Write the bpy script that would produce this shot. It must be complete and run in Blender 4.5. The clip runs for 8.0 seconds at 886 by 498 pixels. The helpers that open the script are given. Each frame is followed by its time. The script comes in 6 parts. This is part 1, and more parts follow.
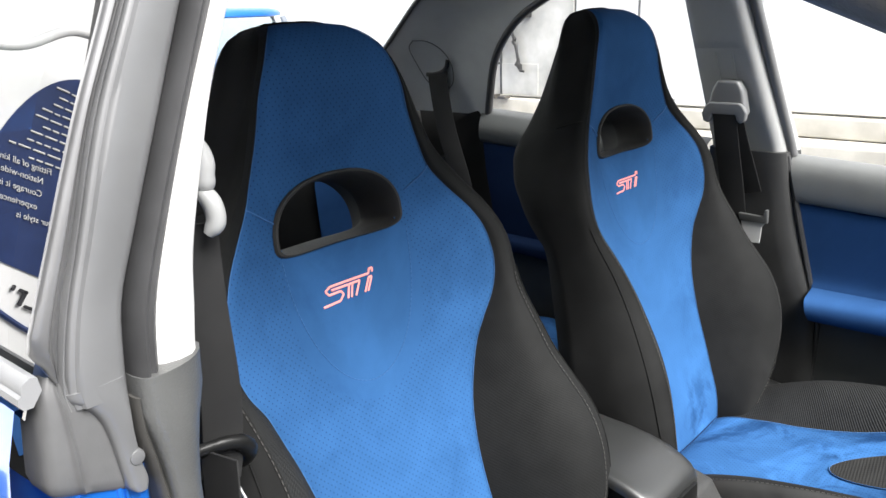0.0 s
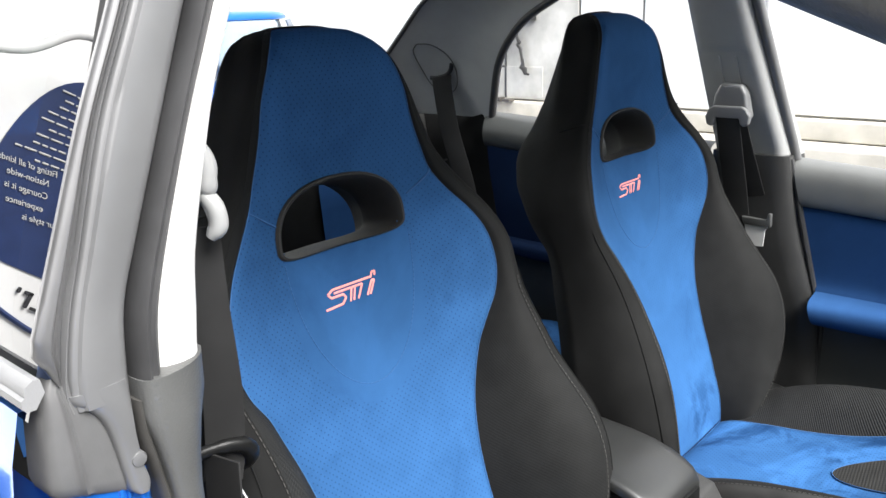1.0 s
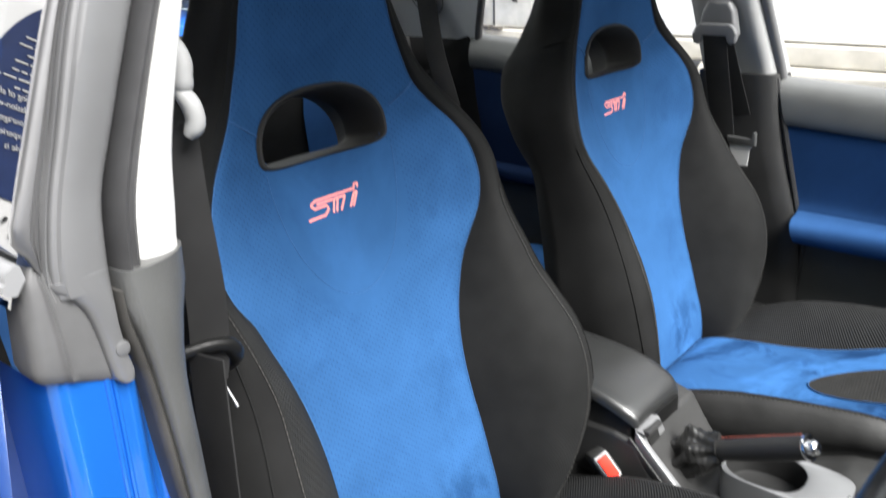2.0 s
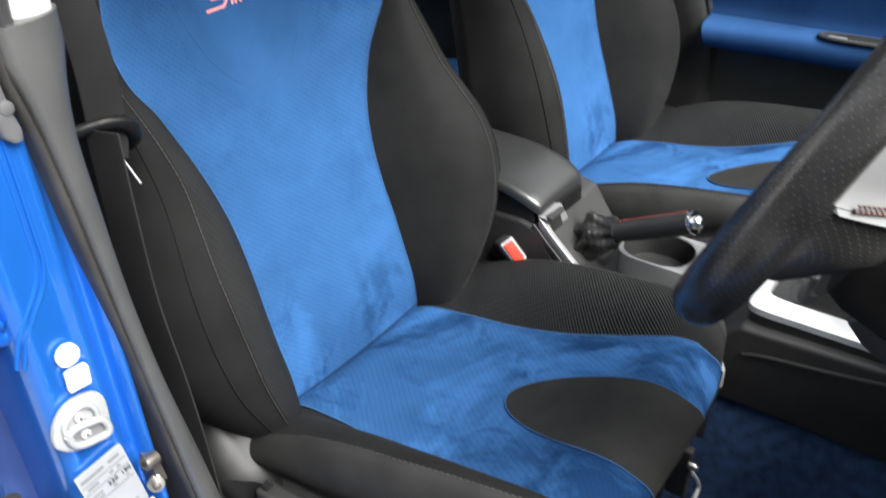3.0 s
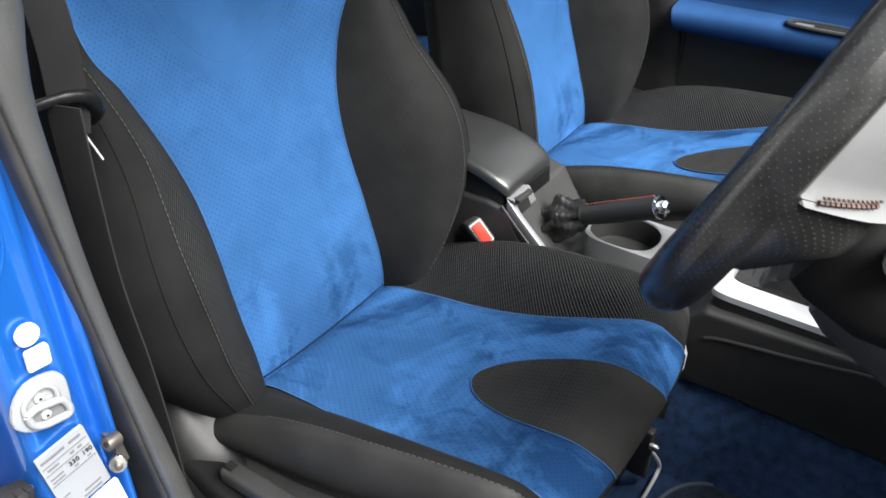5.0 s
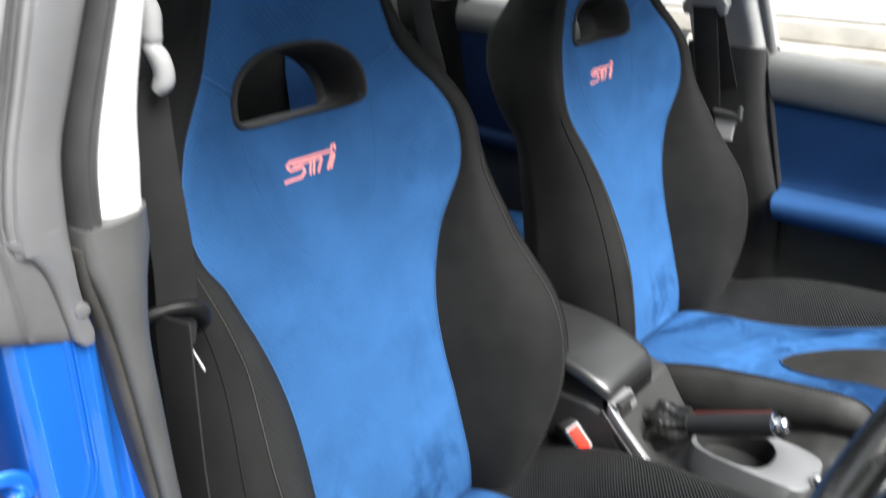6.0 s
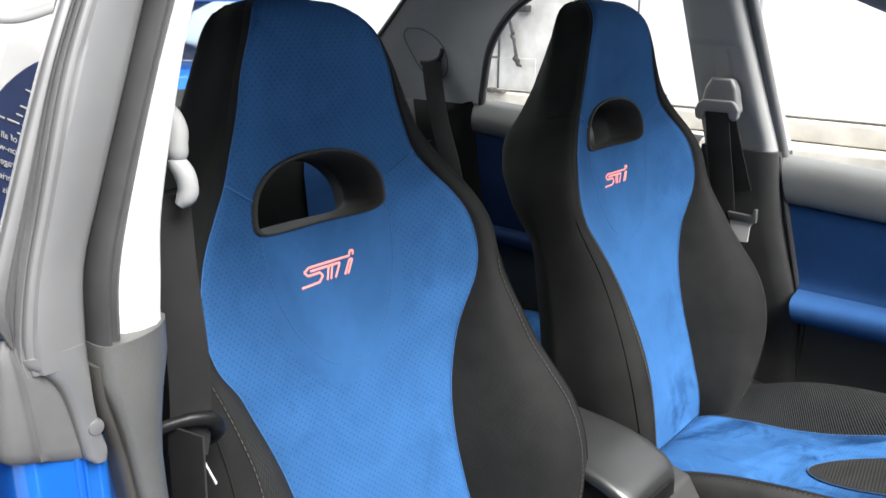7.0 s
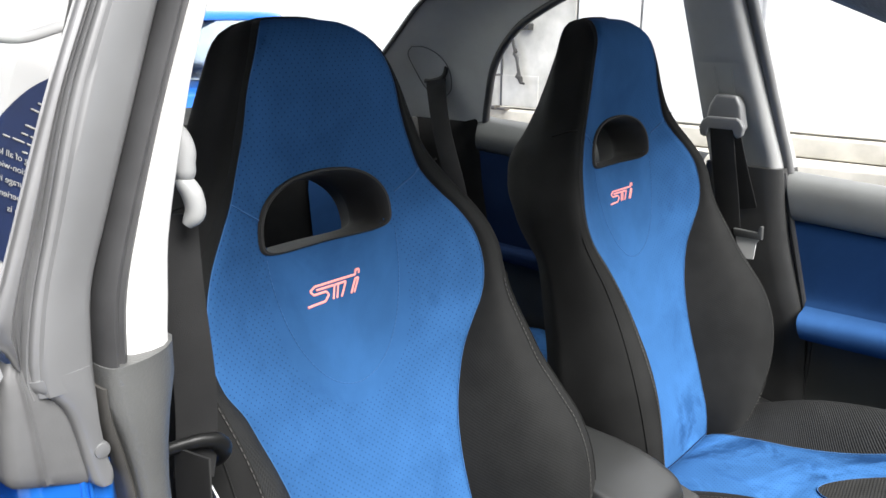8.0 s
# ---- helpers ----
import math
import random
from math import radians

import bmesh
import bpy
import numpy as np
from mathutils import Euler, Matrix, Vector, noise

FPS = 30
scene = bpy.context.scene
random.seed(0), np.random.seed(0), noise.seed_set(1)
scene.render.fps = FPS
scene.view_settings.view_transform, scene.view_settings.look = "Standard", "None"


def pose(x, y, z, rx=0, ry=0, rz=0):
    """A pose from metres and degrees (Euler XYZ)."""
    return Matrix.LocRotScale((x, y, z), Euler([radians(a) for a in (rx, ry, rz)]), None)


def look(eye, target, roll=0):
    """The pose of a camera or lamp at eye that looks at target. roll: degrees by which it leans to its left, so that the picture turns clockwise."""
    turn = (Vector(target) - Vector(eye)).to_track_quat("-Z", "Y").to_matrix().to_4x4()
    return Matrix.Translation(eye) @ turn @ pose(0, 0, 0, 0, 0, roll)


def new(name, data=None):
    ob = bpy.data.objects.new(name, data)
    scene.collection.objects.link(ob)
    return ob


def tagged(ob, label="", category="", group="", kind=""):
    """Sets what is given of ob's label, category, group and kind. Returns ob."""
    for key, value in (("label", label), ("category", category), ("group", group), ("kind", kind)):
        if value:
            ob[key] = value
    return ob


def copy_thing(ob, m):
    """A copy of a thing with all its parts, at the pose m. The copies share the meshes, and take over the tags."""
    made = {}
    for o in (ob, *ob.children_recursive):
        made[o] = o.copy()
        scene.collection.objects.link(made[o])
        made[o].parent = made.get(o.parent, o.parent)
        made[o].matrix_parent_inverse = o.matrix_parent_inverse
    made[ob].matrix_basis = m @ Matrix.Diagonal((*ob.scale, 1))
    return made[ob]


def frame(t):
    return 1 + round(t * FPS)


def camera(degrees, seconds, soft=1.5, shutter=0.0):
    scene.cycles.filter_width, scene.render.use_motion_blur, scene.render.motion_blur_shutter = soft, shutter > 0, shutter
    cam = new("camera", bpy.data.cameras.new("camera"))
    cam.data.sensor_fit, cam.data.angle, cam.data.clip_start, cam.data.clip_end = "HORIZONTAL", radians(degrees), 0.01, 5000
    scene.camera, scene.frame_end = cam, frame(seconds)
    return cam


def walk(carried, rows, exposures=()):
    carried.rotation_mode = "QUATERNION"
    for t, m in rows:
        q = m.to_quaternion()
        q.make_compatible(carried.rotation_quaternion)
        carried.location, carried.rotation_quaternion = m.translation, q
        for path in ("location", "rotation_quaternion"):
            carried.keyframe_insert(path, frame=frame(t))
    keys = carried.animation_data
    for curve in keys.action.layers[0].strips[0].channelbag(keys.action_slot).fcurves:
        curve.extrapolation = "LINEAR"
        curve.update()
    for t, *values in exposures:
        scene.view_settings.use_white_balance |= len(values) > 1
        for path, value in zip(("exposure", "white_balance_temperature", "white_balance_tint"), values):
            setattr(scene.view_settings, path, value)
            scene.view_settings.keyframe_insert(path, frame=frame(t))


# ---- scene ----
cam = camera(56.84, 8.0, shutter=0.5)
ROWS = [  # seconds, eye x, y, z, yaw, pitch, roll
    (0, -0.6295, -0.5452, 1.3270, -49.24, -16.65, 1.70),
    (0.5, -0.6297, -0.5490, 1.3276, -49.03, -16.53, 1.89),
    (1, -0.6295, -0.5497, 1.3288, -48.88, -16.46, 1.71),
    (1.2, -0.6299, -0.5509, 1.3294, -48.84, -16.41, 1.62),
    (2.3, -0.6378, -0.5897, 1.2912, -50.46, -24.09, 1.90),
    (2.5, -0.6402, -0.6120, 1.2878, -51.20, -26.42, 1.88),
    (3, -0.6541, -0.6474, 1.2572, -53.68, -32.03, 1.83),
    (3.5, -0.6545, -0.6584, 1.2544, -55.87, -34.12, 0.10),
    (4, -0.6559, -0.6581, 1.2545, -56.03, -34.15, 0.07),
    (5.5, -0.6406, -0.6077, 1.2733, -53.50, -32.24, -0.50),
    (6, -0.6190, -0.5602, 1.2993, -50.09, -23.50, -0.34),
    (6.5, -0.6161, -0.5523, 1.3088, -49.24, -19.12, -0.51),
    (7, -0.6151, -0.5509, 1.3127, -49.11, -17.03, -0.30),
    (7.5, -0.6151, -0.5451, 1.3142, -49.04, -16.11, -0.34),
    (8, -0.6146, -0.5446, 1.3133, -48.97, -15.85, -0.10),
]
walk(cam, [(t, pose(x, y, z, 90 + pitch, roll, yaw)) for t, x, y, z, yaw, pitch, roll in ROWS], exposures=[(0, 2.00), (1.2, 2.00), (2.5, 1.88), (3.5, 1.78), (4, 1.78), (5.5, 1.86), (6.5, 1.97), (8, 1.97)])

# ---- light: a bright overcast day, the cabin lit through its open door and its windows ----
world = bpy.data.worlds.new("overcast_sky")
scene.world = world
world.use_nodes = True
wn = world.node_tree.nodes
sky = wn.new("ShaderNodeTexSky")
sky.sky_type, sky.sun_disc = "NISHITA", False
sky.sun_elevation, sky.sun_rotation = radians(49), radians(184)
sky.air_density, sky.dust_density, sky.ozone_density = 1.0, 4.0, 1.0
haze = wn.new("ShaderNodeMixRGB")
haze.inputs[0].default_value = 0.75
haze.inputs[2].default_value = (9.1, 9.2, 9.35, 1)
world.node_tree.links.new(sky.outputs[0], haze.inputs[1])
world.node_tree.links.new(haze.outputs[0], wn["Background"].inputs[0])
wn["Background"].inputs[1].default_value = 0.088
sun = new("sun", bpy.data.lights.new("sun", "SUN"))
sun.data.energy, sun.data.angle, sun.data.color = 4.3, radians(36), (1, 0.985, 0.965)
sun.matrix_world = look((0.0, -5.2, 6.5), (0.4, 0, 0.6))


# ---- materials ----
def mat(name, col, rough=0.6, metal=0.0, var=0.12, scale=18.0, bump=0.15, grain=500.0, coat=0.0, sheen=0.0, spec=0.5, dist=0.001):
    m = bpy.data.materials.new(name)
    m.use_nodes = True
    n, l = m.node_tree.nodes, m.node_tree.links
    b = n["Principled BSDF"]
    b.inputs["Roughness"].default_value, b.inputs["Metallic"].default_value = rough, metal
    b.inputs["Coat Weight"].default_value, b.inputs["Sheen Weight"].default_value = coat, sheen
    b.inputs["Coat Roughness"].default_value = 0.06
    b.inputs["Specular IOR Level"].default_value = spec
    tc = n.new("ShaderNodeTexCoord")
    big = n.new("ShaderNodeTexNoise")
    big.inputs["Scale"].default_value, big.inputs["Detail"].default_value = scale, 6
    l.new(tc.outputs["Object"], big.inputs["Vector"])
    ramp = n.new("ShaderNodeValToRGB")
    lo, hi = [tuple(min(1, c * k) for c in col) + (1,) for k in (1 - var, 1 + var)]
    ramp.color_ramp.elements[0].color, ramp.color_ramp.elements[1].color = lo, hi
    ramp.color_ramp.elements[0].position, ramp.color_ramp.elements[1].position = 0.3, 0.7
    l.new(big.outputs["Fac"], ramp.inputs["Fac"])
    l.new(ramp.outputs["Color"], b.inputs["Base Color"])
    fine = n.new("ShaderNodeTexNoise")
    fine.inputs["Scale"].default_value, fine.inputs["Detail"].default_value = grain, 3
    l.new(tc.outputs["Object"], fine.inputs["Vector"])
    bp = n.new("ShaderNodeBump")
    bp.inputs["Strength"].default_value, bp.inputs["Distance"].default_value = bump, dist
    l.new(fine.outputs["Fac"], bp.inputs["Height"])
    l.new(bp.outputs["Normal"], b.inputs["Normal"])
    m["bump"], m["ramp"] = bp.name, ramp.name
    return m


def mix_over(m, mask, colour):
    """Lays a colour over a material's base where mask is 1."""
    n, l = m.node_tree.nodes, m.node_tree.links
    b = n["Principled BSDF"]
    old = b.inputs["Base Color"].links[0].from_socket
    mx = n.new("ShaderNodeMixRGB")
    mx.inputs[2].default_value = (*colour, 1)
    l.new(mask, mx.inputs[0])
    l.new(old, mx.inputs[1])
    l.new(mx.outputs[0], b.inputs["Base Color"])


def wave(m, axis_mix, period):
    """sin of a mix of the sheet's own metres (its UV)."""
    n, l = m.node_tree.nodes, m.node_tree.links
    tc = n.new("ShaderNodeTexCoord")
    dot = n.new("ShaderNodeVectorMath")
    dot.operation = "DOT_PRODUCT"
    k = 2 * math.pi / period
    dot.inputs[1].default_value = (axis_mix[0] * k, axis_mix[1] * k, 0)
    l.new(tc.outputs["UV"], dot.inputs[0])
    s = n.new("ShaderNodeMath")
    s.operation = "SINE"
    l.new(dot.outputs["Value"], s.inputs[0])
    return s.outputs[0]


def math_node(m, op, a, b=None, clamp=False):
    n, l = m.node_tree.nodes, m.node_tree.links
    x = n.new("ShaderNodeMath")
    x.operation, x.use_clamp = op, clamp
    for i, v in enumerate((a, b)):
        if v is None:
            continue
        if isinstance(v, (int, float)):
            x.inputs[i].default_value = v
        else:
            l.new(v, x.inputs[i])
    return x.outputs[0]


def suede(name, col, patch, perforated, oval=None, low_only=False, holes=0.5, worn=0.0):
    m = mat(name, col, rough=0.9, var=0.10, scale=9, bump=0.25, grain=900, sheen=0.0, spec=0.05)
    n, l = m.node_tree.nodes, m.node_tree.links
    # brushed nap: soft swirls, darker where the pile lies the other way
    tc = n.new("ShaderNodeTexCoord")
    sep = n.new("ShaderNodeSeparateXYZ")
    l.new(tc.outputs["UV"], sep.inputs[0])
    for scale, lo, hi, gain, tone, stretch, turn, swirl in ((4.2, 0.50, 0.60, 0.90, 0.40, 1.0, 0, 0.7), (5.4, 0.47, 0.62, 0.95, 1.60, 1.0, 0, 0.8), (15.0, 0.55, 0.66, 0.55, 0.45, 1.4, 35, 0.9), (34.0, 0.52, 0.68, 0.34, 0.62, 3.0, -40, 0.5), (30.0, 0.52, 0.68, 0.34, 1.40, 3.0, 50, 0.5)):
        mp = n.new("ShaderNodeMapping")
        mp.inputs["Rotation"].default_value = (0, 0, radians(turn))
        mp.inputs["Scale"].default_value = (1, 1 / stretch, 1 / stretch)
        l.new(tc.outputs["Object"], mp.inputs["Vector"])
        nap = n.new("ShaderNodeTexNoise")
        nap.inputs["Scale"].default_value, nap.inputs["Detail"].default_value, nap.inputs["Distortion"].default_value = scale, 10, swirl
        nap.inputs["Roughness"].default_value = 0.63
        l.new(mp.outputs["Vector"], nap.inputs["Vector"])
        f = n.new("ShaderNodeMapRange")
        f.interpolation_type = "SMOOTHSTEP"
        f.inputs[1].default_value, f.inputs[2].default_value = (lo - worn, hi - worn) if scale == 4.2 else (lo, hi)
        f.inputs[4].default_value = patch * gain
        l.new(nap.outputs["Fac"], f.inputs[0])
        mask = f.outputs[0]
        if low_only:
            # worn most near the foot of the backrest
            foot = n.new("ShaderNodeMapRange")
            foot.inputs[1].default_value, foot.inputs[2].default_value = 0.01, 0.15
            foot.inputs[3].default_value, foot.inputs[4].default_value = 1.0, 0.20
            l.new(sep.outputs[1], foot.inputs[0])
            mask = math_node(m, "MULTIPLY", mask, foot.outputs[0])
        mix_over(m, mask, tuple(min(1, c * tone * k) for c, k in zip(col, (0.75, 0.92, 1.12) if tone < 1 else (1, 1, 1))))
    if perforated:
        dots = math_node(m, "MULTIPLY", wave(m, (1, 0), 0.0088), wave(m, (0, 1), 0.0088))
        mask = math_node(m, "MULTIPLY", math_node(m, "SUBTRACT", dots, 0.82), 11.0, True)
        if oval:
            du = math_node(m, "POWER", math_node(m, "DIVIDE", sep.outputs[0], oval[1]), 2.0)
            dv = math_node(m, "POWER", math_node(m, "DIVIDE", math_node(m, "SUBTRACT", sep.outputs[1], oval[0]), oval[2]), 2.0)
            out = math_node(m, "GREATER_THAN", math_node(m, "ADD", du, dv), 1.0)
            mask = math_node(m, "MULTIPLY", mask, out)
        mix_over(m, math_node(m, "MULTIPLY", mask, holes), tuple(c * 0.12 for c in col))
    return m


def ribbed(name, col, period=0.0036, direction=(0.8, 0.6), strength=0.6, rough=0.7, lift=2.2):
    m = mat(name, col, rough=rough, var=0.2, scale=30, bump=0.2, grain=1400, spec=0.10)
    n, l = m.node_tree.nodes, m.node_tree.links
    w = wave(m, direction, period)
    cross = wave(m, (-direction[1], direction[0]), period * 2.2)
    h = math_node(m, "ADD", w, math_node(m, "MULTIPLY", cross, 0.35))
    bp = n.new("ShaderNodeBump")
    bp.inputs["Strength"].default_value, bp.inputs["Distance"].default_value = strength, 0.0007
    l.new(h, bp.inputs["Height"])
    l.new(n[m["bump"]].outputs["Normal"], bp.inputs["Normal"])
    l.new(bp.outputs["Normal"], n["Principled BSDF"].inputs["Normal"])
    mix_over(m, math_node(m, "MULTIPLY", math_node(m, "MAXIMUM", w, 0.0), 0.55), tuple(c * lift for c in col))
    return m


BLUE = (0.0210, 0.0695, 0.172)
M_SUEDE = suede("blue_suede_back", BLUE, 0.95, True, (0.50, 0.105, 0.135), True, holes=0.62)
M_SUEDE_C = suede("blue_suede_cushion", BLUE, 1.0, True, holes=0.65, worn=0.015)
M_SUEDE_D = suede("blue_suede_door", (0.022, 0.066, 0.172), 0.12, False)
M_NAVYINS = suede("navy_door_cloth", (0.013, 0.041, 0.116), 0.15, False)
# blue cloth darkened so that its colour carries the shade
M_SHADENAVY = suede("shaded_blue_cloth", (0.006, 0.014, 0.040), 0.1, False)
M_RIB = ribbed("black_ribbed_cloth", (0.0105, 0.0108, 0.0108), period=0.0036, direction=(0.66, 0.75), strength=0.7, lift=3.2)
# copy of the cloth above, darkened with fainter ribs for the tunnel side's shade
M_RIB_R = ribbed("shaded_ribbed_cloth", (0.0085, 0.0087, 0.0087), period=0.0036, direction=(0.66, 0.75), strength=0.08, lift=1.15)
M_RIB_C = ribbed("black_fine_ribbed_cloth", (0.0115, 0.0118, 0.0118), period=0.0029, direction=(0.45, 0.89), strength=0.6, lift=2.6)
M_PATCH = ribbed("black_corded_cloth", (0.020, 0.0198, 0.019), period=0.0034, direction=(0.10, 0.99), strength=0.3, lift=1.3)
M_SLOT = mat("charcoal_slot_vinyl", (0.026, 0.0252, 0.0245), rough=0.7, var=0.15, grain=900, bump=0.3, spec=0.2)
M_CLOTH = mat("black_cloth", (0.0085, 0.0086, 0.0086), rough=0.85, var=0.2, grain=1500, bump=0.35, sheen=0.01, spec=0.08)
M_PLASTIC = mat("black_grained_plastic", (0.024, 0.024, 0.0238), rough=0.48, grain=900, bump=0.25, var=0.2, spec=0.4)
M_SOFT = mat("soft_black_vinyl", (0.0065, 0.0066, 0.0066), rough=0.30, grain=700, bump=0.10, var=0.12, spec=0.13)
M_HANDLE = mat("grained_black_handle_plastic", (0.024, 0.0242, 0.024), rough=0.42, grain=350, bump=0.6, var=0.15, spec=0.5)
M_DARKGREY = mat("dark_grey_trim_plastic", (0.055, 0.056, 0.055), rough=0.38, grain=420, bump=0.42, var=0.12, spec=0.6)
M_HUB = mat("satin_grey_cover", (0.15, 0.153, 0.153), rough=0.32, grain=700, bump=0.1, var=0.08)
# near pillar's trim plastic toned down, the far side's dimmer light in its colour
M_PILLAR = mat("toned_down_trim_plastic", (0.26, 0.262, 0.26), rough=0.5, grain=900, bump=0.2, var=0.05)
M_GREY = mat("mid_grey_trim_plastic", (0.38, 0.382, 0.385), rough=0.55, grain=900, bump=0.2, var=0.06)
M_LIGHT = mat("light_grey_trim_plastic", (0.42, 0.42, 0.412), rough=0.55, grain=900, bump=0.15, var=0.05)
M_LINER = mat("grey_headliner_cloth", (0.66, 0.665, 0.66), rough=0.9, grain=1200, bump=0.4, var=0.06)
M_RUBBER = mat("worn_black_rubber", (0.026, 0.026, 0.027), rough=0.5, grain=600, bump=0.08, var=0.25, scale=25)
M_GARNISH = mat("grey_pillar_sash", (0.082, 0.083, 0.085), rough=0.32, grain=300, bump=0.05, var=0.15, scale=12, spec=1.0)
M_WORN = mat("worn_tan_rubber", (0.034, 0.0325, 0.03), rough=0.55, grain=500, bump=0.1, var=0.5, scale=14)
M_BOOT = mat("weathered_grey_rubber", (0.062, 0.062, 0.063), rough=0.5, grain=500, bump=0.07, var=0.2, scale=20)
M_CHANNEL = mat("satin_alloy_channel", (0.2, 0.2, 0.203), rough=0.28, metal=0.8, var=0.12, scale=14, bump=0.03)
M_PAINT = mat("blue_mica_paint", (0.013, 0.135, 0.53), rough=0.32, metal=0.55, var=0.08, grain=2500, bump=0.03, coat=1.0, scale=6)
M_CHROME = mat("bright_metal", (0.72, 0.72, 0.73), rough=0.14, metal=1.0, var=0.05, bump=0.02)
M_RUSTY = mat("dull_rusty_steel", (0.09, 0.082, 0.072), rough=0.42, metal=0.5, var=0.4, scale=40, bump=0.2)
M_STEEL = mat("zinc_steel", (0.42, 0.41, 0.38), rough=0.36, metal=1.0, var=0.2, bump=0.1)
M_TRAY = mat("satin_silver_tray_plastic", (0.2, 0.203, 0.206), rough=0.4, metal=0.35, var=0.05, bump=0.05)
M_SILVER = mat("silver_painted_plastic", (0.68, 0.685, 0.69), rough=0.32, metal=0.45, var=0.05, bump=0.05)
M_LEATHER = mat("black_perforated_leather", (0.016, 0.0158, 0.0155), rough=0.30, grain=420, bump=0.3, var=0.25, scale=25)
M_RIM = mat("worn_rim_leather", (0.015, 0.0148, 0.0145), rough=0.25, grain=900, bump=0.12, var=0.3, scale=30)
mix_over(M_RIM, math_node(M_RIM, "MULTIPLY", math_node(M_RIM, "SUBTRACT", math_node(M_RIM, "MULTIPLY", wave(M_RIM, (1, 0), 0.0066), wave(M_RIM, (0, 1), 0.0066)), 0.88), 6.0, True), (0.085, 0.082, 0.078))
M_LEATHER2 = mat("creased_black_leather", (0.011, 0.011, 0.0108), spec=0.5, rough=0.36, grain=60, bump=0.35, var=0.3, dist=0.006)
M_WEB = mat("black_belt_webbing", (0.017, 0.017, 0.0172), rough=0.75, var=0.15, grain=1200, bump=0.3, spec=0.1)
M_CARPET = mat("navy_carpet", (0.017, 0.048, 0.13), rough=0.97, grain=700, bump=1.0, var=0.45, scale=60, dist=0.004)
M_MAT = mat("dark_floor_mat", (0.026, 0.038, 0.062), rough=0.97, grain=600, bump=1.0, var=0.4, scale=60, dist=0.004)
M_BIND = mat("grey_edge_binding", (0.075, 0.09, 0.125), rough=0.8, var=0.15, grain=900, bump=0.4)
M_RED = mat("red_button_plastic", (0.72, 0.035, 0.02), spec=0.2, rough=0.45, var=0.05, bump=0.05)
M_EMBLEM = mat("coral_embroidery", (0.9, 0.31, 0.28), rough=0.7, var=0.1, grain=1500, bump=0.4)
# same cloth as the dark bolsters, lightened as if lit from the door
M_LITCLOTH = mat("light_toned_black_cloth", (0.021, 0.0211, 0.0208), rough=0.58, grain=26, bump=0.30, var=0.25, scale=14, spec=0.2, dist=0.006)
M_LID = mat("glossy_padded_vinyl", (0.014, 0.0145, 0.0145), rough=0.34, grain=500, bump=0.16, var=0.12, spec=0.6, coat=0.35)
M_LID.node_tree.nodes["Principled BSDF"].inputs["Coat Roughness"].default_value = 0.36
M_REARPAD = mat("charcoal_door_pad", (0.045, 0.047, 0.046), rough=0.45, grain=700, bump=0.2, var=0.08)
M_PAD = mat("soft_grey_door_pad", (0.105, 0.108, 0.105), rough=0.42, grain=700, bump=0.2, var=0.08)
M_PIPE = mat("blue_edge_piping", (0.035, 0.11, 0.25), rough=0.7, var=0.1, bump=0.1)
M_GRIP = mat("matt_black_leather", (0.016, 0.0158, 0.0155), rough=0.55, grain=600, bump=0.35, var=0.2)
M_THREAD = mat("grey_thread", (0.045, 0.0435, 0.04), rough=0.8, var=0.1, bump=0.1)
M_BLUETHREAD = mat("dark_blue_thread", (0.02, 0.085, 0.22), rough=0.8, var=0.1, bump=0.1)
M_LACE = mat("worn_dark_red_thread", (0.065, 0.033, 0.028), rough=0.7, var=0.4, scale=60)
M_REDTHREAD = mat("red_thread", (0.2, 0.045, 0.032), rough=0.7, var=0.15, bump=0.1)
M_PAPER = mat("white_sticker_paper", (0.62, 0.62, 0.61), rough=0.5, var=0.03, bump=0.03)
M_YELLOW = mat("pale_yellow_sticker", (0.56, 0.55, 0.47), rough=0.5, var=0.12, bump=0.03)
M_FAINT = mat("grey_print", (0.11, 0.113, 0.12), rough=0.6, var=0.05, bump=0.02)
M_SHROUD = mat("matt_black_shroud_plastic", (0.017, 0.0171, 0.017), rough=0.6, grain=900, bump=0.25, var=0.2, spec=0.15)
M_INK = mat("dark_ink", (0.03, 0.03, 0.035), rough=0.6, var=0.05, bump=0.02)
M_WHITEPL = mat("translucent_white_plastic", (0.25, 0.258, 0.262), rough=0.3, var=0.06, bump=0.1)
M_WALL = mat("white_wall_panel", (0.80, 0.80, 0.79), rough=0.6, var=0.05, scale=2.5, grain=60, bump=0.1)
M_WALL2 = mat("weathered_pale_panel", (0.38, 0.375, 0.35), rough=0.7, var=0.50, scale=4, grain=60, bump=0.2)
M_WALL3 = mat("pale_grey_panel", (0.6, 0.6, 0.595), rough=0.6, var=0.08, scale=2.5, grain=60, bump=0.1)
M_WALL4 = mat("dull_grey_render", (0.14, 0.14, 0.138), rough=0.85, var=0.2, scale=2.5, grain=60, bump=0.2)
M_ANCHOR = mat("satin_grey_plastic", (0.135, 0.137, 0.14), rough=0.45, grain=900, bump=0.1, var=0.06)
M_QUARTER = mat("pale_quarter_trim_plastic", (0.33, 0.335, 0.33), rough=0.55, grain=900, bump=0.15, var=0.05)
M_LABEL = mat("silver_label_film", (0.24, 0.25, 0.26), rough=0.4, var=0.06, bump=0.03)
M_BASE = mat("sandy_concrete", (0.42, 0.40, 0.35), rough=0.9, var=0.25, scale=6, grain=120, bump=0.5)
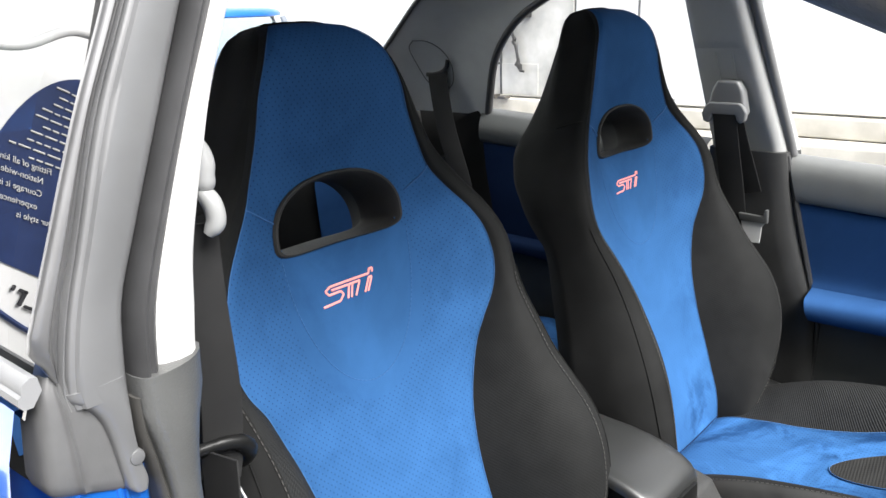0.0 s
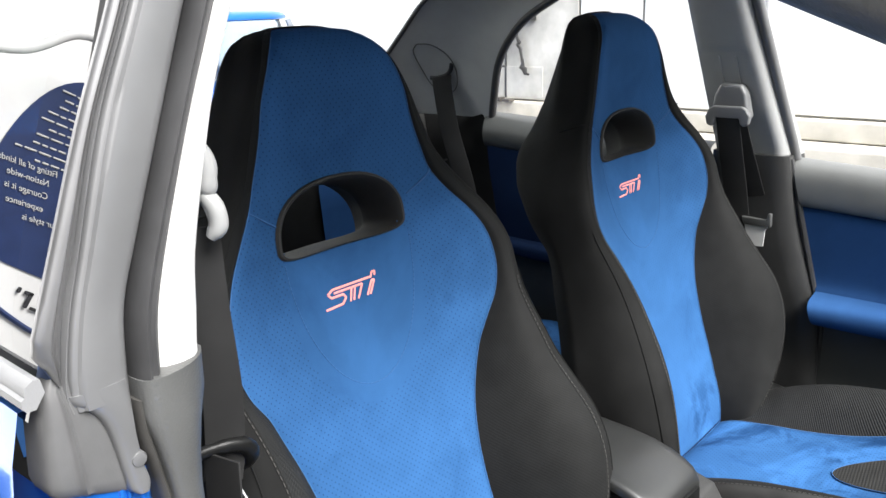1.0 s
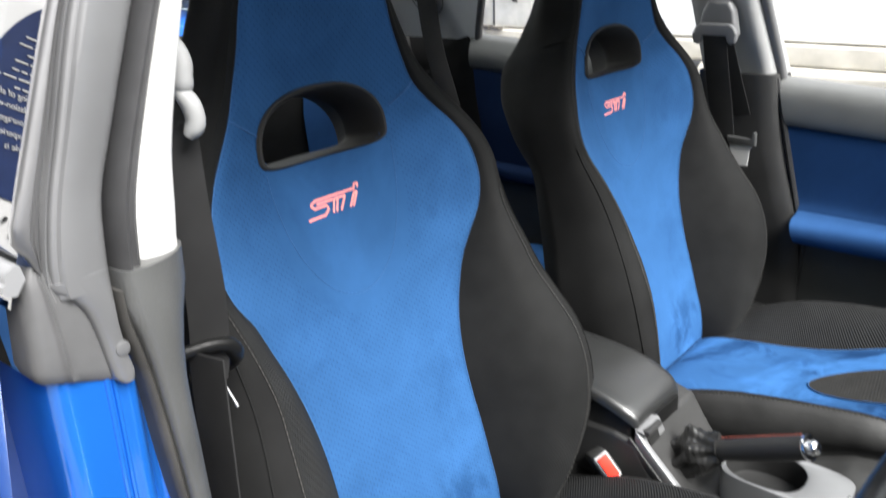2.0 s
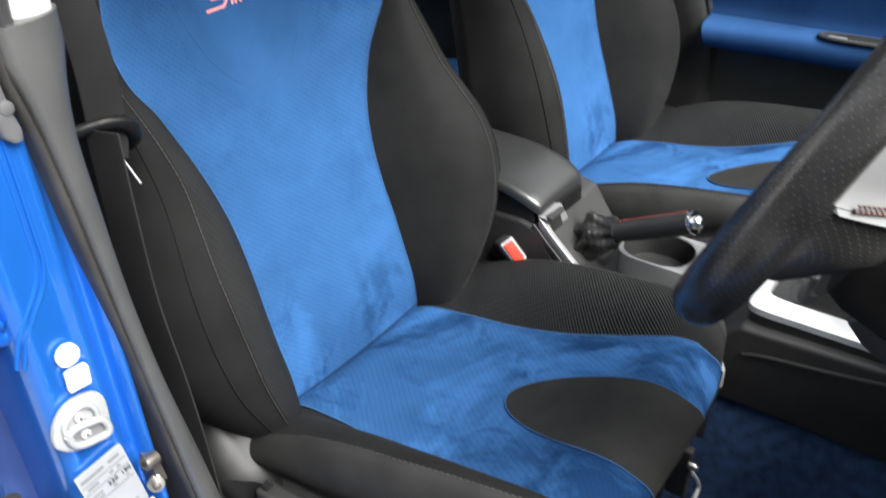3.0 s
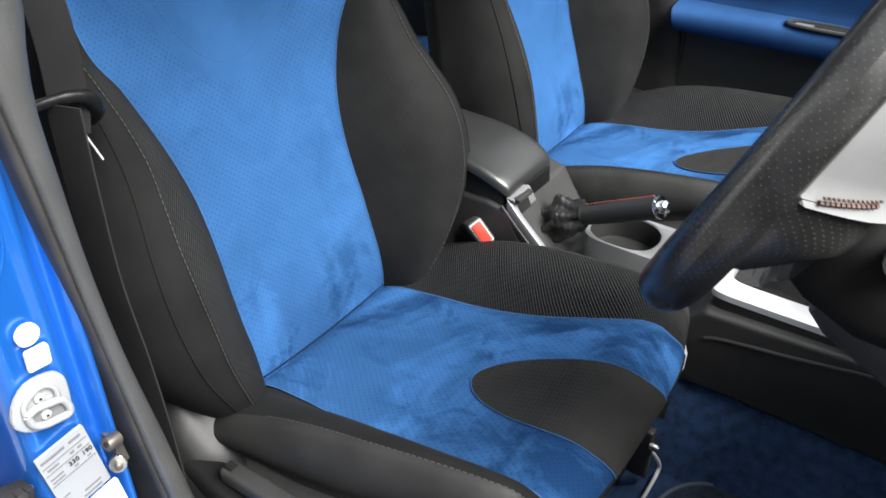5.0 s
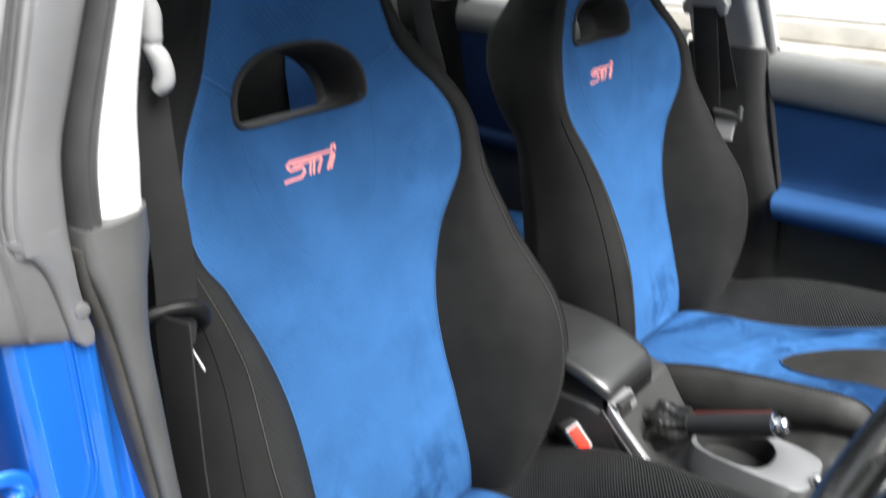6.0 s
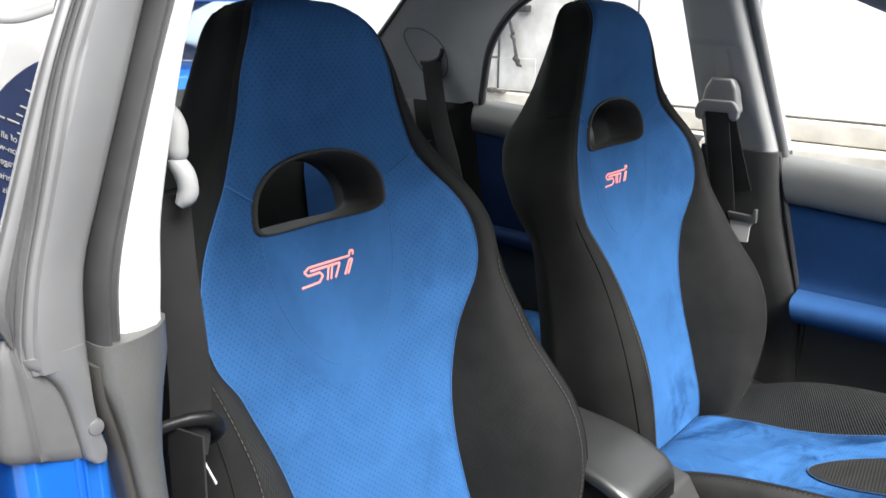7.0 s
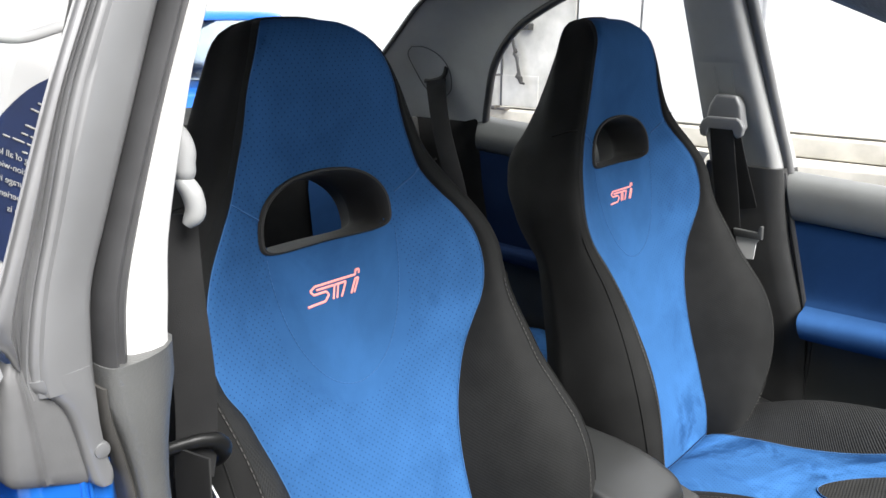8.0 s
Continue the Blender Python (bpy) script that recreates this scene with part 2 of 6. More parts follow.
M_GROUND = mat("pale_concrete_apron", (0.15, 0.148, 0.144), rough=0.9, var=0.2, scale=1.5, grain=80, bump=0.4)
M_NAVY = mat("navy_sign_film", (0.0195, 0.036, 0.1125), rough=0.35, var=0.15, bump=0.03)


def glass(name, tint, alpha, rough=0.02):
    m = bpy.data.materials.new(name)
    m.use_nodes = True
    n, l = m.node_tree.nodes, m.node_tree.links
    b = n["Principled BSDF"]
    b.inputs["Base Color"].default_value = (*tint, 1)
    b.inputs["Roughness"].default_value = rough
    tr = n.new("ShaderNodeBsdfTransparent")
    tr.inputs[0].default_value = (*tint, 1)
    gl = n.new("ShaderNodeBsdfGlossy")
    gl.inputs["Roughness"].default_value = rough
    fr = n.new("ShaderNodeFresnel")
    fr.inputs[0].default_value = 1.5
    mx = n.new("ShaderNodeMixShader")
    l.new(fr.outputs[0], mx.inputs[0])
    l.new(tr.outputs[0], mx.inputs[1])
    l.new(gl.outputs[0], mx.inputs[2])
    l.new(mx.outputs[0], n["Material Output"].inputs[0])
    return m


M_GLASS = glass("clear_window_glass", (0.88, 0.92, 0.90), 0.1)


# ---- mesh helpers ----
def thing(name, label, category, at=(0, 0, 0), group="", kind=""):
    ob = new(name)
    ob.location = at
    ob.empty_display_size = 0.05
    return tagged(ob, label, category, group, kind)


def part(name, bm, material, parent, label="", smooth=True, turned=False):
    me = bpy.data.meshes.new(name)
    if not turned:
        bmesh.ops.recalc_face_normals(bm, faces=bm.faces)
    for f in bm.faces:
        f.smooth = smooth
    bm.to_mesh(me)
    bm.free()
    me.materials.append(material)
    ob = new(name, me)
    if smooth:
        me.set_sharp_from_angle(angle=radians(42))
    if parent is not None:
        ob.parent = parent
    return tagged(ob, label)


def facing(bm, target):
    """Turns an open sheet so that its faces look at a point."""
    bm.normal_update()
    t = Vector(target)
    bmesh.ops.reverse_faces(bm, faces=[f for f in bm.faces if f.normal.dot(t - f.calc_center_median()) < 0])
    return bm


def single(name, bm, material, label, category, group="", kind="", smooth=True):
    return tagged(part(name, bm, material, None, "", smooth), label, category, group, kind)


def sheet(rows, uvs=None, close=False):
    """A skin over rows of points."""
    bm = bmesh.new()
    vs = [[bm.verts.new(p) for p in r] for r in rows]
    lay = bm.loops.layers.uv.new("UVMap")
    n = len(rows[0])
    for i in range(len(rows) - 1):
        for j in range(n if close else n - 1):
            k = (j + 1) % n
            try:
                f = bm.faces.new((vs[i][j], vs[i][k], vs[i + 1][k], vs[i + 1][j]))
            except ValueError:
                continue
            if uvs:
                for lp, (a, b) in zip(f.loops, ((i, j), (i, k), (i + 1, k), (i + 1, j))):
                    lp[lay].uv = uvs[a][b]
    return bm


def loft(rings, caps=True):
    """Closed rings skinned one after another, with capped ends."""
    bm = bmesh.new()
    vs = [[bm.verts.new(p) for p in r] for r in rings]
    n = len(rings[0])
    lay = bm.loops.layers.uv.new("UVMap")
    run = 0.0
    for i in range(len(rings) - 1):
        step = (Vector(rings[i + 1][0]) - Vector(rings[i][0])).length
        for j in range(n):
            k = (j + 1) % n
            f = bm.faces.new((vs[i][j], vs[i][k], vs[i + 1][k], vs[i + 1][j]))
            for lp, (a, b) in zip(f.loops, ((0, 0), (1, 0), (1, 1), (0, 1))):
                lp[lay].uv = ((j + a) * 0.01, run + b * step)
        run += step
    if caps:
        bm.faces.new(vs[0])
        bm.faces.new(vs[-1])
    return bm


def tube(points, r, n=10, flat=1.0, up=None):
    """A round (or, with flat, oval) tube along points; r may be a list."""
    pts = [Vector(p) for p in points]
    rs = r if isinstance(r, (list, tuple)) else [r] * len(pts)
    rings = []
    side = None
    for i, p in enumerate(pts):
        d = (pts[min(i + 1, len(pts) - 1)] - pts[max(i - 1, 0)]).normalized()
        if side is None:
            ref = Vector(up) if up else (Vector((0, 0, 1)) if abs(d.z) < 0.9 else Vector((1, 0, 0)))
            side = d.cross(ref).normalized()
        side = (side - d * side.dot(d)).normalized()
        nrm = d.cross(side)
        rings.append([p + rs[i] * (math.cos(a) * side + flat * math.sin(a) * nrm) for a in (2 * math.pi * k / n for k in range(n))])
    return loft(rings)


def spline(points, steps=8):
    """A smooth curve through points."""
    p = [Vector(q) for q in points]
    p = [2 * p[0] - p[1]] + p + [2 * p[-1] - p[-2]]
    out = []
    for i in range(1, len(p) - 2):
        for k in range(steps):
            t = k / steps
            a, b, c, d = p[i - 1:i + 3]
            out.append(0.5 * ((2 * b) + (c - a) * t + (2 * a - 5 * b + 4 * c - d) * t * t + (3 * b - 3 * c + d - a) * t ** 3))
    return out + [p[-2]]


def box(cx, cy, cz, sx, sy, sz, bevel=0.004, seg=3, turn=None):
    bm = bmesh.new()
    bmesh.ops.create_cube(bm, size=1.0)
    bmesh.ops.scale(bm, vec=(sx, sy, sz), verts=bm.verts)
    if bevel:
        bmesh.ops.bevel(bm, geom=bm.edges[:], offset=bevel, segments=seg, profile=0.6, affect="EDGES")
    if turn is not None:
        bmesh.ops.transform(bm, matrix=turn, verts=bm.verts)
    bmesh.ops.translate(bm, vec=(cx, cy, cz), verts=bm.verts)
    return bm


def slab(outline, lift, bevel=0.0, seg=2):
    """A flat outline of 3D points thickened by the vector lift."""
    bm = bmesh.new()
    bottom = [bm.verts.new(p) for p in outline]
    top = [bm.verts.new(Vector(p) + Vector(lift)) for p in outline]
    n = len(bottom)
    bm.faces.new(bottom)
    bm.faces.new(top)
    for i in range(n):
        bm.faces.new((bottom[i], bottom[(i + 1) % n], top[(i + 1) % n], top[i]))
    bmesh.ops.recalc_face_normals(bm, faces=bm.faces)
    if bevel:
        bmesh.ops.bevel(bm, geom=bm.edges[:], offset=bevel, segments=seg, profile=0.6, affect="EDGES", clamp_overlap=True)
    return bm


def joined(bms):
    out = bmesh.new()
    for b in bms:
        tmp = bpy.data.meshes.new("tmp")
        b.to_mesh(tmp)
        b.free()
        out.from_mesh(tmp)
        bpy.data.meshes.remove(tmp)
    return out


def lerp_table(table, x):
    """Smooth lookup in rows (key, values...)."""
    keys = [r[0] for r in table]
    out = []
    for k in range(1, len(table[0])):
        vals = [r[k] for r in table]
        i = min(max(np.searchsorted(keys, x) - 1, 0), len(keys) - 2)
        t = min(max((x - keys[i]) / (keys[i + 1] - keys[i]), 0), 1)
        def slope(j):
            a, b = max(j - 1, 0), min(j + 1, len(keys) - 1)
            return (vals[b] - vals[a]) / (keys[b] - keys[a])
        h = keys[i + 1] - keys[i]
        out.append((2 * t ** 3 - 3 * t * t + 1) * vals[i] + (t ** 3 - 2 * t * t + t) * h * slope(i)
                   + (-2 * t ** 3 + 3 * t * t) * vals[i + 1] + (t ** 3 - t * t) * h * slope(i + 1))
    return out


def stitches(points, r=0.00046, dash=0.0045, gap=0.0025):
    """A run of short thread stitches along a curve."""
    pts = [Vector(p) for p in points]
    cum = [0.0]
    for a, b in zip(pts, pts[1:]):
        cum.append(cum[-1] + (b - a).length)
    def at(s):
        i = min(max(int(np.searchsorted(cum, s)) - 1, 0), len(pts) - 2)
        return pts[i].lerp(pts[i + 1], (s - cum[i]) / max(cum[i + 1] - cum[i], 1e-9))
    out, s = [], 0.0
    while s + dash < cum[-1]:
        out.append(tube([at(s), at(s + dash / 2), at(s + dash)], r, 5))
        s += dash + gap
    return joined(out)


# ---- front seats ----
Z0 = 0.27            # height of the floor under the seats
LEAN_Y, LEAN_Z = 0.306, 0.952


def back_point(u, v, w):
    """A point of a backrest: u across, v up along it, w out of it."""
    return Vector((u, LEAN_Y * v - LEAN_Z * w, 0.525 - Z0 + LEAN_Z * v + LEAN_Y * w))


# v, middle w, seam u, seam w, crest u, crest w, outer u, outer w, back w
BACK = [
    (-0.05, -0.026, 0.124, -0.024, 0.165, 0.035, 0.190, 0.020, -0.10),
    (0.00, -0.008, 0.129, -0.005, 0.187, 0.057, 0.218, 0.030, -0.10),
    (0.05, 0.000, 0.130, 0.005, 0.210, 0.086, 0.252, 0.045, -0.11),
    (0.10, 0.000, 0.131, 0.006, 0.226, 0.104, 0.280, 0.055, -0.12),
    (0.15, 0.001, 0.131, 0.007, 0.234, 0.116, 0.294, 0.060, -0.12),
    (0.20, 0.001, 0.129, 0.008, 0.238, 0.122, 0.297, 0.060, -0.12),
    (0.25, 0.001, 0.130, 0.010, 0.236, 0.118, 0.289, 0.060, -0.12),
    (0.30, 0.000, 0.138, 0.012, 0.226, 0.105, 0.273, 0.055, -0.12),
    (0.34, 0.000, 0.150, 0.016, 0.218, 0.093, 0.263, 0.050, -0.12),
    (0.38, 0.000, 0.166, 0.023, 0.218, 0.082, 0.257, 0.045, -0.115),
    (0.41, 0.000, 0.181, 0.034, 0.220, 0.072, 0.254, 0.040, -0.11),
    (0.44, 0.000, 0.201, 0.043, 0.224, 0.063, 0.253, 0.038, -0.11),
    (0.47, 0.000, 0.210, 0.049, 0.230, 0.060, 0.253, 0.036, -0.11),
    (0.50, 0.001, 0.210, 0.052, 0.231, 0.060, 0.253, 0.035, -0.105),
    (0.53, 0.002, 0.202, 0.053, 0.223, 0.058, 0.246, 0.030, -0.10),
    (0.56, 0.005, 0.186, 0.049, 0.207, 0.053, 0.232, 0.026, -0.10),
    (0.59, 0.011, 0.163, 0.043, 0.184, 0.048, 0.211, 0.020, -0.095),
    (0.62, 0.019, 0.142, 0.041, 0.162, 0.045, 0.190, 0.016, -0.09),
    (0.65, 0.030, 0.130, 0.046, 0.143, 0.048, 0.166, 0.014, -0.08),
    (0.69, 0.048, 0.116, 0.056, 0.128, 0.055, 0.148, 0.014, -0.065),
    (0.73, 0.063, 0.106, 0.067, 0.114, 0.063, 0.129, 0.018, -0.045),
    (0.765, 0.072, 0.090, 0.072, 0.097, 0.066, 0.110, 0.018, -0.03),
    (0.788, 0.068, 0.074, 0.065, 0.082, 0.058, 0.097, 0.016, -0.015),
    (0.806, 0.053, 0.055, 0.049, 0.064, 0.043, 0.080, 0.011, 0.000),
    (0.816, 0.030, 0.036, 0.028, 0.045, 0.025, 0.060, 0.010, 0.004),
]


def back_front(u, v):
    """The padded front between the seams."""
    w0, us, ws = lerp_table(BACK, v)[:3]
    k = min(abs(u) / us, 1.0)
    dip = 0.004 * math.exp(-((1 - k) * us / 0.005) ** 2)
    return back_point(u, v, w0 + (ws - w0) * k ** 2.4 - dip)


def flank(v, side):
    """The backrest's table, its tunnel-side bolster drawn in towards the foot."""
    w0, us, ws, uc, wc, uo, wo, wb = lerp_table(BACK, v)
    if side > 0:
        k = 0.27 * max(0, (0.15 - v) / 0.17) ** 1.4
        uc, uo = max(uc * (1 - k), us + 0.004), max(uo * (1 - k), us + 0.012)
    return w0, us, ws, uc, wc, uo, wo, wb


def bolster_section(v, side):
    """The ribbed inner face, from the seam to the stitched crest."""
    w0, us, ws, uc, wc, uo, wo, wb = flank(v, side)
    pts = spline([(us, 0, ws - 0.004), (us * 0.72 + uc * 0.28, 0, ws + (wc - ws) * 0.40), (us * 0.40 + uc * 0.60, 0, ws + (wc - ws) * 0.78), (uc, 0, wc)], 5)
    return [back_point(side * p.x, v, p.z) for p in pts]


def shell_section(v, side):
    """The plain outer side, from the crest round to the middle of the back."""
    w0, us, ws, uc, wc, uo, wo, wb = flank(v, side)
    front = [(uc, 0, wc), (uc + (uo - uc) * 0.55, 0, wc * 0.80 + wo * 0.20), (uo - 0.002, 0, wo * 0.85 + wc * 0.15)]
    slim = [(uo + 0.004, 0, wo * 0.6 + wb * 0.18), (uo, 0, wo * 0.3 + wb * 0.3), (uo * 0.85, 0, wb * 0.55), (uo * 0.60, 0, wb * 0.88), (uo * 0.35, 0, wb - 0.002), (0, 0, wb - 0.006)]
    # fuller behind the shoulders, tapering again towards the crown
    n = 0.030 * min(max((v - 0.62) / 0.07, 0), 1)
    full = [(uo + 0.004, 0, wo * 0.6 + wb * 0.25), (uo + 0.004 - n * 0.5, 0, wo * 0.4 + wb * 0.6), (uo - n, 0, wo * 0.1 + wb * 0.9), (uo * 0.88 - n, 0, wb), (uo * 0.5 - n * 0.5, 0, wb - 0.004), (0, 0, wb - 0.006)]
    t = min(max((v - 0.44) / 0.16, 0), 1)
    pts = spline(front + [Vector(a).lerp(Vector(b), t) for a, b in zip(slim, full)], 5)
    return [back_point(side * p.x, v, p.z) for p in pts]


HOLE_U, HOLE_V, HOLE_C = 0.0965, 0.577, -0.006


def hole_level(u, v):
    """Under zero inside the slot for a harness."""
    u -= HOLE_C
    low = v < HOLE_V
    vv = v - HOLE_V - (0.006 * (1 - (u / HOLE_U) ** 2) if low else 0)
    b = 0.022 if low else 0.062
    return (abs(u) / HOLE_U) ** (3.4 if low else 2.3) + (abs(vv) / b) ** (3.4 if low else 2.3) - 1


def hole_ring(k, w, du=0.0, dv=0.0, n=56):
    ring = []
    for i in range(n):
        a = 2 * math.pi * i / n
        c, s = math.cos(a), math.sin(a)
        e = 2.3 if s > 0 else 3.4
        u = HOLE_U * k * math.copysign(abs(c) ** (2 / e), c)
        b = (0.062 if s > 0 else 0.022) * k
        v = HOLE_V + b * math.copysign(abs(s) ** (2 / e), s) + (0.006 * (1 - min(1, (u / HOLE_U) ** 2)) if s < 0 else 0)
        ring.append((u + HOLE_C + du, v + dv, w))
    return ring


def holed_front():
    """The blue centre panel with the slot cut through it, its rim following the slot."""
    cols, vs = 60, [-0.05 + i * (0.816 + 0.05) / 176 for i in range(177)]
    uv = []
    for v in vs:
        us = lerp_table(BACK, v)[1]
        uv.append([[us * (2 * j / cols - 1), v] for j in range(cols + 1)])
    lev = [[hole_level(*p) - 0.06 for p in r] for r in uv]
    moved = set()
    for i in range(len(vs)):
        for j in range(cols + 1):
            for a, b in ((0, 1), (1, 0)):
                i2, j2 = i + a, j + b
                if i2 >= len(vs) or j2 > cols:
                    continue
                g1, g2 = lev[i][j], lev[i2][j2]
                if g1 * g2 < 0:
                    t = g1 / (g1 - g2)
                    p, q = uv[i][j], uv[i2][j2]
                    x = [p[0] + t * (q[0] - p[0]), p[1] + t * (q[1] - p[1])]
                    if t < 0.5 and (i, j) not in moved:
                        uv[i][j], lev[i][j] = x, 0.0
                        moved.add((i, j))
                    elif t >= 0.5 and (i2, j2) not in moved:
                        uv[i2][j2], lev[i2][j2] = x, 0.0
                        moved.add((i2, j2))
    bm = bmesh.new()
    lay = bm.loops.layers.uv.new("UVMap")
    grid = [[bm.verts.new(back_front(*p)) for p in r] for r in uv]
    for i in range(len(vs) - 1):
        for j in range(cols):
            ids = ((i, j), (i, j + 1), (i + 1, j + 1), (i + 1, j))
            if max(lev[a][b] for a, b in ids) <= 1e-6:
                continue
            f = bm.faces.new([grid[a][b] for a, b in ids])
            for lp, (a, b) in zip(f.loops, ids):
                lp[lay].uv = uv[a][b]
    bmesh.ops.delete(bm, geom=[v for v in bm.verts if not v.link_faces], context="VERTS")
    return bm


# y, z of the middle, half width of the blue panel, rise of the side crest
CUSHION = [(0.07, 0.462, 0.124, 0.005), (0.0, 0.517, 0.129, 0.020), (-0.08, 0.537, 0.129, 0.046), (-0.16, 0.546, 0.134, 0.068), (-0.24, 0.560, 0.144, 0.070),
           (-0.32, 0.583, 0.157, 0.054), (-0.38, 0.601, 0.166, 0.038), (-0.415, 0.604, 0.168, 0.028), (-0.44, 0.597, 0.164, 0.020)]
ROLL = [(-0.453, 0.592, 0.162, 0.015), (-0.460, 0.583, 0.160, 0.012)]
FACE = [(-0.460, 0.583, 0.160), (-0.459, 0.570, 0.158), (-0.452, 0.545, 0.156), (-0.440, 0.50, 0.154), (-0.425, 0.45, 0.152), (-0.41, 0.41, 0.150)]


def cushion_rows():
    rows = []
    ys = np.linspace(0.07, -0.44, 50)
    key = [(-r[0],) + r[1:] for r in CUSHION]
    for y in ys:
        rows.append((y, *lerp_table(key, -y)))
    roll = spline([Vector((r[0], r[1], r[2])) for r in [CUSHION[-1]] + ROLL], 4)
    rise = np.interp(range(len(roll)), [0, len(roll) - 1], [0.020, 0.010])
    for p, h in list(zip(roll, rise))[1:]:
        rows.append((p.x, p.y, p.z, h))
    return rows


def face_rows():
    """The front face below the edge, drawn back towards the floor."""
    pts = spline([Vector(r) for r in FACE], 4)
    return [(p.x, p.y, p.z, 0.010 * (1 - i / (len(pts) - 1))) for i, p in enumerate(pts)]


def cushion_front(u, y, z, ub):
    """A point of the blue panel, dished a little, its front corners drawn back."""
    k = abs(u) / ub
    back = 0.012 * k ** 4 * min(max((-y - 0.36) / 0.1, 0), 1)
    dip = 0.004 * math.exp(-((1 - min(k, 1)) * ub / 0.005) ** 2)
    return Vector((u, y + back, z - Z0 + 0.006 * k ** 2 - dip))


def near_seam(y):
    """Half width of the blue cushion panel on the door side."""
    return float(np.interp(-y, (-0.07, 0.0, 0.157, 0.31, 0.41, 0.46), (0.128, 0.134, 0.143, 0.150, 0.151, 0.154)))


def near_crest(y):
    """Where the stitched crest of the door-side bolster runs."""
    return float(np.interp(-y, (0.0, 0.16, 0.24, 0.32, 0.38, 0.42, 0.46), (0.226, 0.221, 0.214, 0.201, 0.191, 0.181, 0.175)))


def front_seat():
    s = thing("front_seat", "blue suede bucket seat with black cloth bolsters", "car seat", (0, 0, Z0), "front seats")
    part("centre_panel", holed_front(), M_SUEDE, s, "perforated blue suede")
    vs = np.linspace(-0.05, 0.816, 92)
    for side in (-1, 1):
        secs = [bolster_section(v, side) for v in vs]
        uvs = [[(0.01 * j, v) for j in range(len(secs[0]))] for v in vs]
        # tunnel side takes the darker copy, shade included in its colour
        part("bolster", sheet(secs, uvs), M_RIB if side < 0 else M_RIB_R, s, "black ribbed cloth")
    half = [shell_section(v, -1) for v in vs]
    other = [shell_section(v, 1) for v in vs]
    rows = [a + b[::-1][1:] for a, b in zip(half, other)]
    bm = sheet(rows)
    # the slot runs on through the back
    lev = []
    for f in list(bm.faces):
        c = f.calc_center_median()
        v = (c.z - 0.525 + Z0) / LEAN_Z
        w = -(c.y - LEAN_Y * v) / LEAN_Z
        v = v - LEAN_Y * w / LEAN_Z
        if w < -0.03 and hole_level(c.x * 0.85, v) < 0.9:
            lev.append(f)
    bmesh.ops.delete(bm, geom=lev, context="FACES")
    bmesh.ops.delete(bm, geom=[v for v in bm.verts if not v.link_faces], context="VERTS")
    part("back_shell", bm, M_CLOTH, s, "black cloth back")
    vt = 0.816
    ring = [back_front(u, vt) for u in np.linspace(-0.036, 0.036, 9)] + bolster_section(vt, 1)[1:] + shell_section(vt, 1)[1:] + shell_section(vt, -1)[::-1][1:] + bolster_section(vt, -1)[::-1][1:-1]
    mid = sum(ring, Vector()) / len(ring)
    part("crown", loft([[p + Vector((0, 0, 0.005)) * k + (mid - p) * t for p in ring] for t, k in ((0.0, 0.0), (0.25, 0.7), (0.6, 1.0), (0.95, 1.1))]), M_CLOTH, s)
    rings = []
    for k, w, dv in ((1.06, 0.001, 0), (1.035, 0.0045, 0), (1.0, 0.0050, 0), (0.965, 0.001, 0), (0.945, -0.010, 0.001), (0.93, -0.028, 0.003), (0.915, -0.043, 0.005), (0.91, -0.052, 0.006), (0.94, -0.058, 0.006), (1.08, -0.072, 0.004), (1.22, -0.110, 0.002)):
        ring = []
        for u, v, _ in hole_ring(k, 0, 0, dv):
            base = lerp_table(BACK, v)
            w_s = base[0] + (base[2] - base[0]) * min(abs(u) / base[1], 1) ** 2.4
            ring.append(back_point(u, v, w_s * (1 if w > -0.01 else 0.5) + w))
        rings.append(ring)
    part("slot_bezel", loft(rings, False), M_SLOT, s, "black padded slot surround")
    # seams
    for side in (-1, 1):
        crest = []
        for v in np.linspace(0.0, 0.455, 60):
            w0, us, ws, uc, wc, uo, wo, wb = flank(v, side)
            crest.append(back_point(side * (uc + 0.003), v, wc + 0.0012))
        part("bolster_stitching", stitches(crest), M_THREAD, s)
        outer = [shell_section(v, side)[5] + Vector((side * 0.0004, -0.0008, 0)) for v in np.linspace(0.0, 0.46, 50)]
        part("outer_seam", tube(outer, 0.0008, 6), M_CLOTH, s)
        seam = [back_point(side * lerp_table(BACK, v)[1], v, lerp_table(BACK, v)[2] - 0.003) for v in np.linspace(-0.02, 0.80, 110)]
        part("seam_piping", tube(seam, 0.0006, 6), M_BLUETHREAD, s)
        arm = [back_front(side * u, v) + Vector((0, -0.0006, 0)) for u, v in ((0.103, 0.600), (0.115, 0.606), (0.13, 0.614), (0.148, 0.626))]
        part("shoulder_seam", tube(spline(arm, 4), 0.0011, 6), M_BLUETHREAD, s)
        band = [back_point(side * a, v, b) for a, v, b in ((0.155, 0.628, 0.040), (0.172, 0.629, 0.041), (0.186, 0.629, 0.030), (0.196, 0.628, 0.010))]
        part("side_seam", tube(spline(band, 4), 0.0012, 6), M_CLOTH, s)
    oval = []
    for i in range(61):
        a = math.pi * (1 + i / 60)
        oval.append(back_front(0.099 * math.cos(a), 0.556 + 0.168 * math.sin(a)) + Vector((0, -0.0004, 0)))
    part("oval_seam", stitches(oval, 0.0005, 0.004, 0.002), M_BLUETHREAD, s)
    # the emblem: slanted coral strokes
    def stroke(a, b, c, d):
        """A raised bar from (a, b) to (c, d) in emblem units."""
